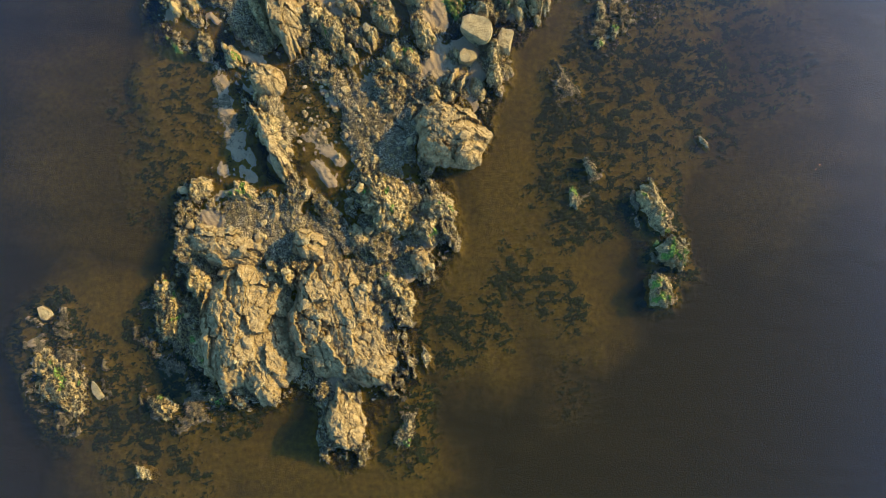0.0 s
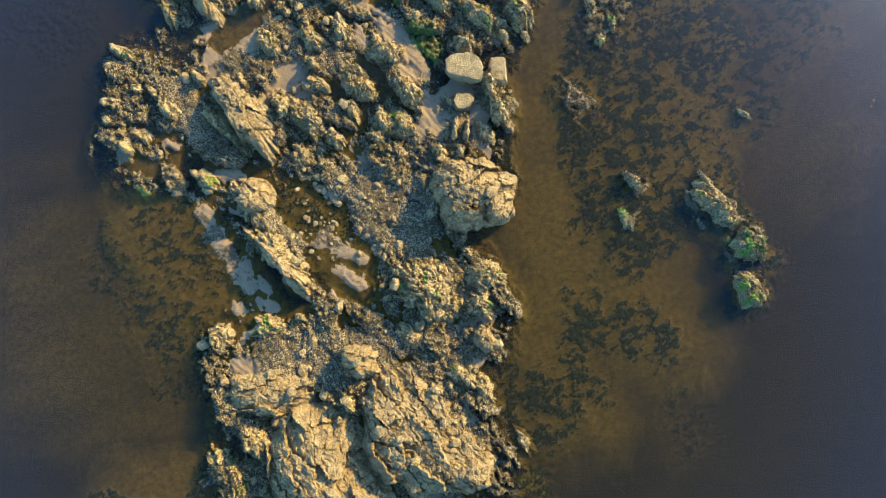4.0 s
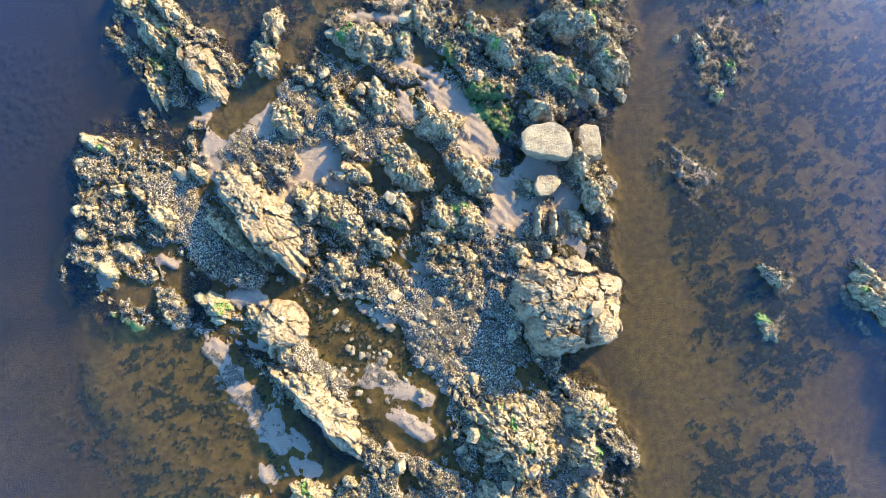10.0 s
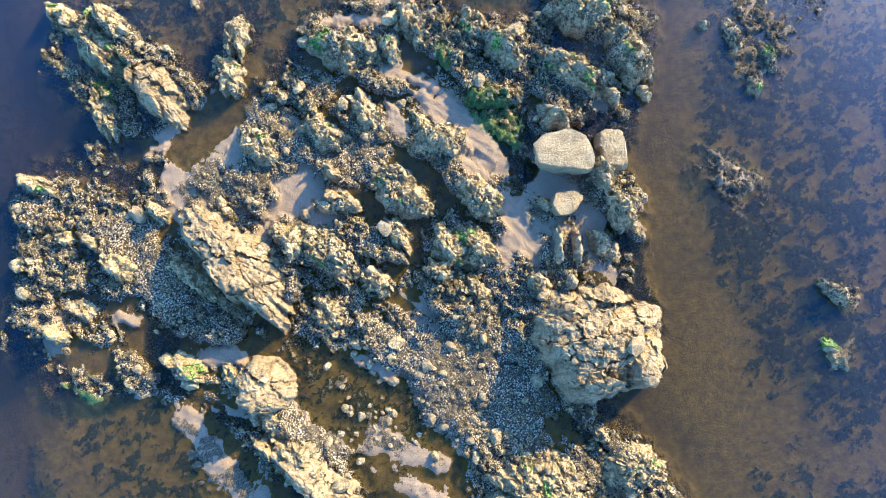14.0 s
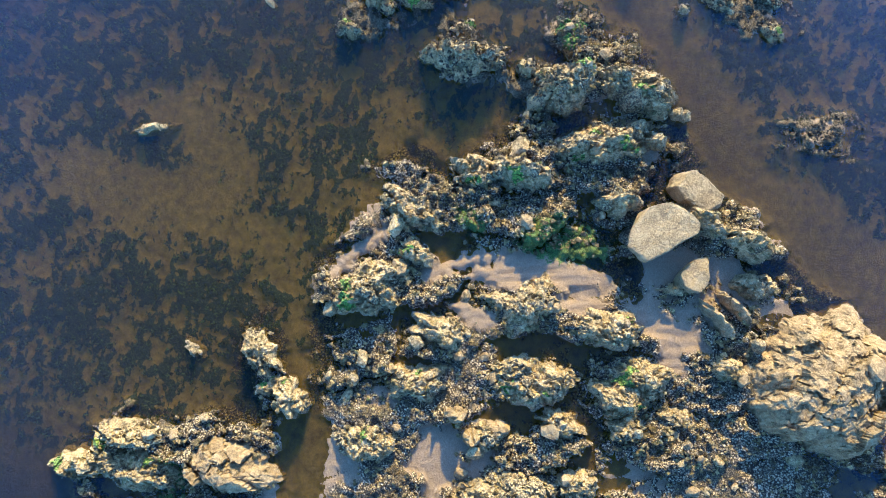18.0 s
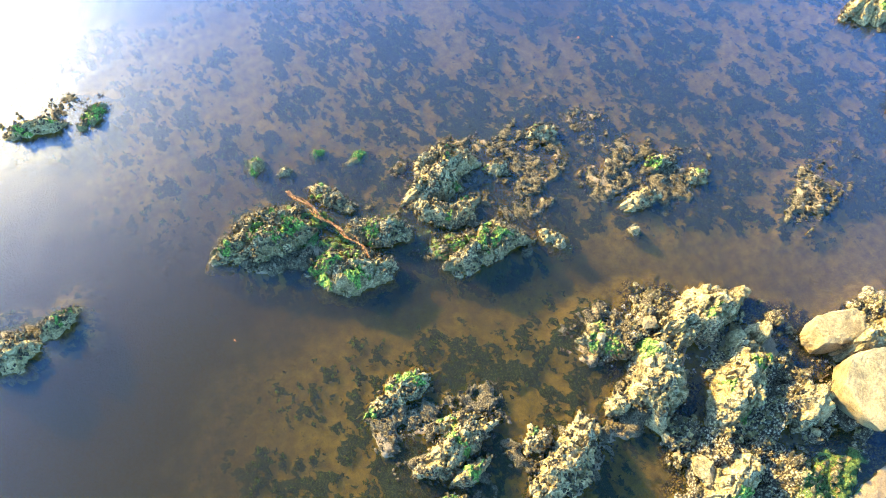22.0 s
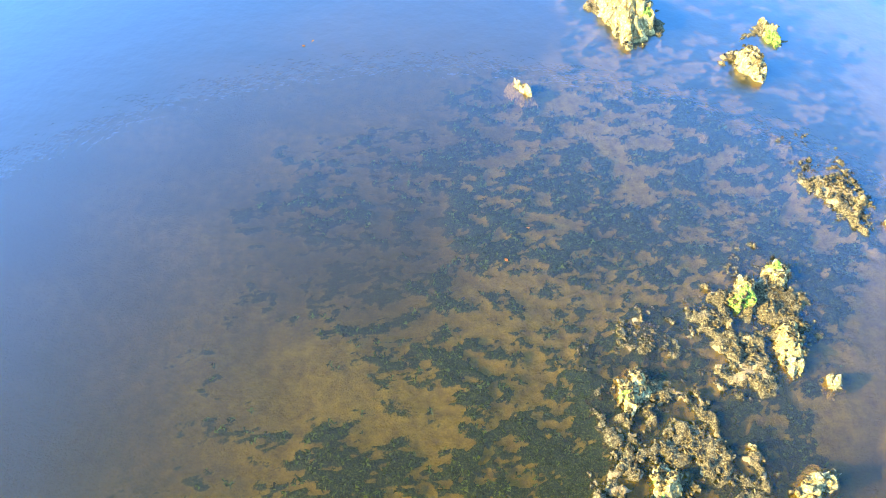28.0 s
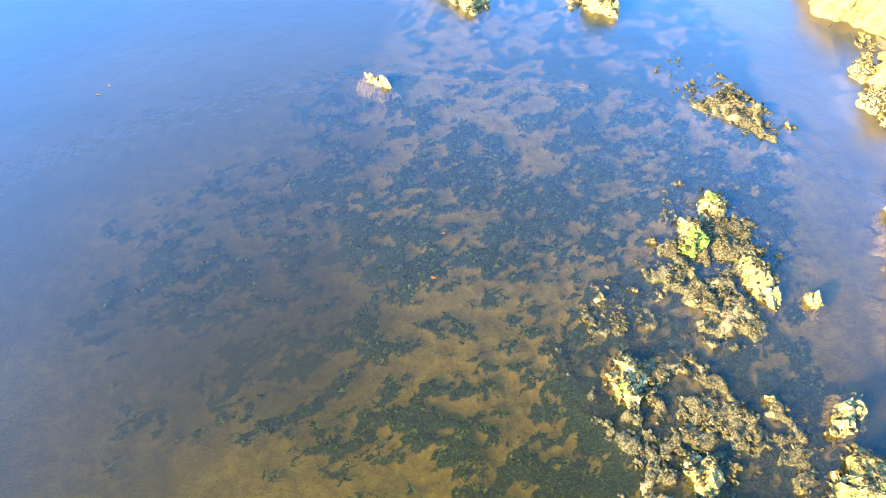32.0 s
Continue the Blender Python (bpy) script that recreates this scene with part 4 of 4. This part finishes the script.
outcrop("lump", 33.2, 23.2, 3.0, 1.1, 0.7, 131)
outcrop("lump", -13.6, 55.8, 3.8, 1.9, 1.5, 62)
outcrop("lump", -15.2, 52.8, 3.0, 2.1, 1.7, 67)
outcrop("lump", -15.4, 59.7, 2.5, 1.0, 1.1, 75)
outcrop("lump", -21.8, 60.4, 4.2, 1.7, 1.3, 106)
outcrop("lump", -25.1, 62.5, 3.5, 1.9, 1.4, 105)
outcrop("lump", -24.8, 54.2, 4.9, 2.2, 1.3, 85)
outcrop("rib", 1.7, 31.5, 3.2, 0.8, 1.3, 62)
outcrop("rib", 2.8, 30.8, 3.1, 0.8, 1.3, 69)
outcrop("lump", 6.8, 34.8, 3.4, 1.8, 1.8, 86)
outcrop("lump", -2.1, 37.2, 4.2, 2.3, 1.4, 117)
outcrop("lump", -7.0, 41.0, 3.5, 2.3, 1.4, 131)
outcrop("lump", -15.3, 47.3, 4.7, 2.6, 1.0, 109)
outcrop("lump", -10.6, 46.2, 4.0, 2.3, 1.1, 127)
outcrop("lump", 29.1, 50.3, 4.6, 2.8, 1.3, 71)
outcrop("lump", 26.2, 52.7, 4.2, 1.9, 1.2, 44)
outcrop("green", 26.4, 56.2, 4.1, 1.8, 1.3, 56)
outcrop("lump", 30.1, 57.8, 4.7, 1.5, 1.0, 30)
outcrop("lump", 34.3, 61.4, 1.6, 0.9, 0.8, 2)
outcrop("boulder", 6.6, 66.5, 0.9, 0.4, 0.6, 73)
outcrop("lump", 13.8, 32.4, 1.1, 0.4, 0.4, 96)
outcrop("lump", 23.2, 45.5, 1.1, 0.5, 0.3, 157)
outcrop("lump", 22.4, 26.4, 1.3, 0.9, 0.3, 10)
outcrop("lump", -16.4, 40.5, 2.4, 1.5, 1.0, 126)
outcrop("slab", -11.2, 43.1, 1.6, 1.1, 1.2, 109)
outcrop("slab", -10.8, 40.5, 1.7, 1.2, 1.3, 104)
outcrop("boulder", -9.5, 37.6, 1.1, 0.9, 1.0, 110)
outcrop("slab", -12.1, 41.6, 1.5, 1.0, 1.2, 105)
outcrop("lump", -5.0, 30.8, 2.8, 1.7, 1.0, 112)
outcrop("lump", -11.4, 34.4, 2.8, 1.8, 1.1, 121)
outcrop("lump", -6.9, 33.3, 2.5, 1.8, 1.1, 118)
outcrop("lump", -33.6, 3.3, 3.8, 2.5, 0.8, 113)
outcrop("lump", -28.0, -2.9, 5.9, 3.8, 0.7, 122)
outcrop("lump", -33.7, -8.7, 2.0, 1.2, 0.6, 120)
outcrop("lump", -26.9, -8.5, 2.9, 2.5, 0.6, 144)
outcrop("lump", 17.3, 59.2, 3.4, 1.2, 0.7, 96)
outcrop("lump", 14.0, 57.7, 4.4, 1.3, 0.8, 73)
outcrop("lump", 12.3, 59.8, 2.4, 1.3, 0.9, 75)
outcrop("green", 11.2, 58.2, 2.5, 1.3, 1.0, 98)
outcrop("lump", 10.3, 60.3, 2.4, 1.3, 0.9, 82)
outcrop("lump", 11.2, 54.4, 2.4, 1.1, 0.9, 132)
outcrop("lump", 10.4, 52.0, 2.4, 1.1, 1.0, 111)
outcrop("lump", 8.5, 54.5, 3.8, 1.4, 1.0, 93)
outcrop("lump", 10.5, 49.5, 1.3, 0.9, 0.8, 110)

# smaller knolls between the named ones
r = np.random.default_rng(21)
kx, ky = r.uniform(-46, 18, 900), r.uniform(-16, 66, 900)
kz, krock, kweed, kalgae, kmurk_tone = land(kx, ky)
spots_left = [(px, py) for px, py, ok in zip(kx, ky, (krock > 0.9) & (reach("reef", kx, ky) > 1.5)) if ok][:34]
for px, py in spots_left:
    size = 1.1 + 1.9 * r.random() ** 1.6
    outcrop("lump", px, py, size * 1.5, size * 0.9, 0.5 + 0.35 * size * r.random(), 110 + r.normal() * 25, 0.12)


# ---- loose stones and weed ----
def spots(count, want, seed):
    """Random places where want(covers) holds, with the ground's height there."""
    r = np.random.default_rng(seed)
    x, y = r.uniform(-48, 56, count), r.uniform(-19, 84, count)
    z, rock, weed, algae, murk_tone = land(x, y)
    keep = want(x, y, z, rock, weed, r.random(count))
    return x[keep], y[keep], z[keep]


def joined(name, shapes, x, y, z, size, turn, mat, lift=0.12):
    cos, tris, base = [], [], 0
    pick = np.arange(len(x)) % len(shapes)
    for k, (co, tri) in enumerate(shapes):
        at = np.flatnonzero(pick == k)
        c, s = np.cos(turn[at])[:, None], np.sin(turn[at])[:, None]
        sx = size[at][:, None]
        px = (co[:, 0] * c - co[:, 1] * s) * sx + x[at][:, None]
        py = (co[:, 0] * s + co[:, 1] * c) * sx + y[at][:, None]
        pz = (co[:, 2] + lift) * sx + z[at][:, None]
        cos.append(np.stack([px, py, pz], -1).reshape(-1, 3))
        tris.append((tri[None] + (np.arange(len(at)) * len(co))[:, None, None] + base).reshape(-1, 3))
        base += len(at) * len(co)
    return new(name, triangle_mesh(name, np.concatenate(cos), np.concatenate(tris), mat))


sx, sy, sz = spots(4300, lambda x, y, z, rock, weed, q: (rock > 0.6) & (z > -0.1) & (q < 0.42), 11)
shapes = [triangle_mesh("stone", *shard_shape(40 + k, 26), ROCK["lump" if k % 3 else "slab"]) for k in range(10)]
r = np.random.default_rng(5)
places = [(x, y, 0.45 + 1.0 * r.random() ** 2.0, "angular barnacled stone lying on the rocky reef") for x, y in zip(sx[:190], sy[:190])]
# stones strewn over the wet sand and the weedy pool
for _ in range(105):
    u = r.random()
    places.append((-17.5 + 9.5 * u + r.normal() * 1.6, 27.5 - 5.0 * u + r.normal() * 2.6, 0.3 + 0.55 * r.random() ** 2.0, "small dark stone half sunk in wet sand"))
for k, (x, y, size, text) in enumerate(places):
    z = top_height(np.array([x]), np.array([y]))[0]
    ob = new("stone", shapes[k % 10])
    ob.matrix_world = pose(x, y, z + 0.12 * size, r.uniform(-20, 20), r.uniform(-20, 20), r.uniform(0, 360)) @ Matrix.Diagonal((size, size, size, 1))
    tagged(ob, text, "stone", group="loose stones on the reef")

sx, sy, sz = spots(330000, lambda x, y, z, rock, weed, q: (rock > 0.38) & (z > -0.3) & (q < (0.35 + 0.75 * step(-0.5, 0.3, fbm(x * 0.25, y * 0.25, 91.5, 4, 0.6))) * (1.0 - 0.5 * (rock < 0.7))), 12)
keep = np.random.default_rng(8).random(len(sx)) > top_height(sx, sy, smooth_top)
sx, sy = sx[keep][:52000], sy[keep][:52000]
sz = top_height(sx, sy)
r = np.random.default_rng(6)
calm = np.maximum(step(-1.2, 1.0, reach("rubble", sx, sy)), 1 - step(-3.0, 0.0, reach("reef", sx, sy)))
size = (0.12 + 0.38 * r.random(len(sx)) ** 3.5) * (1 - 0.25 * calm)
rubble = joined("rubble", [shard_shape(70 + k, 9) for k in range(16)], sx, sy, sz, size, r.normal(1.9, 0.5, len(sx)), RUBBLE, 0.05)
tagged(rubble, "small broken stones and shells strewn over the reef", "rubble", kind="stuff")

sx, sy, sz = spots(200000, lambda x, y, z, rock, weed, q: (reach("low", x, y) > -0.9 + 0.8 * q) & (reach("reef", x, y) < 0.5), 14)
sz = top_height(sx, sy)
keep = (sz > -0.12) & ((sy > 18) | (sx < 0))
sx, sy, sz = sx[keep][:8500], sy[keep][:8500], sz[keep][:8500]
r = np.random.default_rng(16)
size = 0.1 + 0.24 * r.random(len(sx)) ** 2
crumbs = joined("shell_rubble", [shard_shape(110 + k, 12) for k in range(10)], sx, sy, sz, size, r.uniform(0, 6.3, len(sx)), MUSSEL, 0.1)
tagged(crumbs, "small brown mussel clumps and shelly stones on the low reef", "rubble", kind="stuff")


def frond_shape(seed):
    """A tuft of flat bent fronds spreading from one holdfast, about 1 m across."""
    r = np.random.default_rng(seed)
    co, tri = [], []
    for _ in range(7):
        a, reach_out, w, up = r.uniform(0, 6.3), r.uniform(0.3, 0.55), r.uniform(0.05, 0.10), r.uniform(0.1, 0.4)
        c, s, base = math.cos(a), math.sin(a), len(co)
        for q, wide, h in ((0.0, 0.5, 0.0), (0.45, 1.0, up), (0.8, 0.9, up * 1.1), (1.0, 0.2, up * 0.8)):
            for side in (-1, 1):
                bend = 0.12 * math.sin(q * 4 + a * 3)
                co.append((q * reach_out * c - (side * wide * w + bend) * s, q * reach_out * s + (side * wide * w + bend) * c, h + 0.03 * side))
        for k in range(3):
            p = base + 2 * k
            tri += [(p, p + 1, p + 3), (p, p + 3, p + 2)]
    return np.array(co), np.array(tri)


def frond_material():
    m, n, l, p = material("sea_weed")
    pos = world_place(n)
    each = n.new("ShaderNodeNewGeometry").outputs["Random Per Island"]
    tone = calc(n, l, "ADD", calc(n, l, "MULTIPLY", each, 0.65), calc(n, l, "MULTIPLY", nnode(n, l, pos, 0.6, 4.0), 0.35))
    l.new(ramp(n, l, tone, [(0.2, (0.007, 0.014, 0.008)), (0.5, (0.03, 0.054, 0.014)), (0.82, (0.15, 0.215, 0.04))]), p.inputs["Base Color"])
    p.inputs["Roughness"].default_value = 0.9
    p.inputs["Specular IOR Level"].default_value = 0.05
    return m


fx, fy, fz = spots(110000, lambda x, y, z, rock, weed, q: (weed > 0.42) & (z < -0.28) & (z > -0.98) & (q < weed), 17)
fx, fy, fz = fx[:19000], fy[:19000], fz[:19000]
r = np.random.default_rng(18)
fronds = joined("seaweed", [frond_shape(90 + k) for k in range(10)], fx, fy, fz, 0.22 + 0.26 * r.random(len(fx)), r.uniform(0, 6.3, len(fx)), frond_material(), 0.0)
tagged(fronds, "olive and dark brown seaweed tufts on the shallow bed", "seaweed", kind="stuff")


# ---- drifted kelp ----
def kelp(points, thick, height):
    """A bent brown stalk with two thin strands, lying over the rocks."""
    ob = new("kelp_stalk")
    ob.matrix_world = pose(points[2][0], points[2][1], height)
    for k, (name, radius, shift) in enumerate((("stalk", thick, 0.0), ("strand", thick * 0.5, 0.22), ("strand", thick * 0.4, -0.2))):
        bm = bmesh.new()
        rings = []
        for i in range(33):
            q = i / 32 * (len(points) - 1)
            a = min(int(q), len(points) - 2)
            u = q - a
            x = points[a][0] * (1 - u) + points[a + 1][0] * u - points[2][0] + shift * math.sin(q * 1.7)
            y = points[a][1] * (1 - u) + points[a + 1][1] * u - points[2][1] + 0.12 * math.sin(q * 5 + k)
            r = radius * (1 - 0.6 * i / 32) * (1 + 0.2 * math.sin(i * 2.1))
            rings.append([bm.verts.new((x, y + r * math.cos(j * math.pi / 3), 0.12 * math.sin(q * 2 + k) + r * math.sin(j * math.pi / 3))) for j in range(6)])
        for a, b in zip(rings, rings[1:]):
            for j in range(6):
                bm.faces.new((a[j], a[(j + 1) % 6], b[(j + 1) % 6], b[j]))
        me = bpy.data.meshes.new(name)
        bm.to_mesh(me)
        bm.free()
        me.materials.append(KELP)
        piece = new(name, me)
        piece.parent = ob
    return tagged(ob, "orange-brown kelp stalk draped over the islet's rocks", "seaweed")


KELP = growth_material("kelp_brown", (0.10, 0.045, 0.01), (0.34, 0.17, 0.04))
kelp([(31.15, 60.11), (29.17, 59.28), (27.81, 58.65), (26.14, 57.88), (24.56, 57.47)], 0.13, 0.95)


# ---- floating leaves ----
def leaf(x, y, size, turn):
    """A curled oval leaf with a short stem, afloat."""
    bm = bmesh.new()
    rows = []
    for i in range(9):
        q = i / 8
        w = 0.32 * math.sin(math.pi * q) ** 0.7
        rows.append([bm.verts.new(((q - 0.5) * size, side * w * size, 0.012 + 0.10 * size * (abs(side) * 0.5 + (q - 0.5) ** 2))) for side in (-1, -0.5, 0, 0.5, 1)])
    for a, b in zip(rows, rows[1:]):
        for j in range(4):
            bm.faces.new((a[j], a[j + 1], b[j + 1], b[j]))
    tip = [bm.verts.new((0.5 * size + dx, dy, 0.03 * size + 0.012)) for dx, dy in ((-0.02, -0.012), (0.35 * size, -0.006), (0.35 * size, 0.006), (-0.02, 0.012))]
    bm.faces.new(tip)
    bmesh.ops.solidify(bm, geom=bm.faces[:], thickness=0.006)
    me = bpy.data.meshes.new("floating_leaf")
    bm.to_mesh(me)
    bm.free()
    me.materials.append(LEAF)
    ob = new("floating_leaf", me)
    ob.matrix_world = pose(x, y, 0, 0, 0, turn)
    return tagged(ob, "small curled orange leaf floating on the water", "leaf", group="leaves afloat")


LEAF = growth_material("orange_leaf", (0.3, 0.1, 0.015), (0.6, 0.24, 0.03))
for spot in ((32.7, 34.4, 0.16, 0), (47.1, 19.7, 0.2, 67), (33.8, 36.6, 0.24, 134), (24.0, 66.6, 0.16, 201), (62.3, 46.4, 0.2, 268), (47.6, 20.3, 0.24, 335)):
    leaf(*spot)
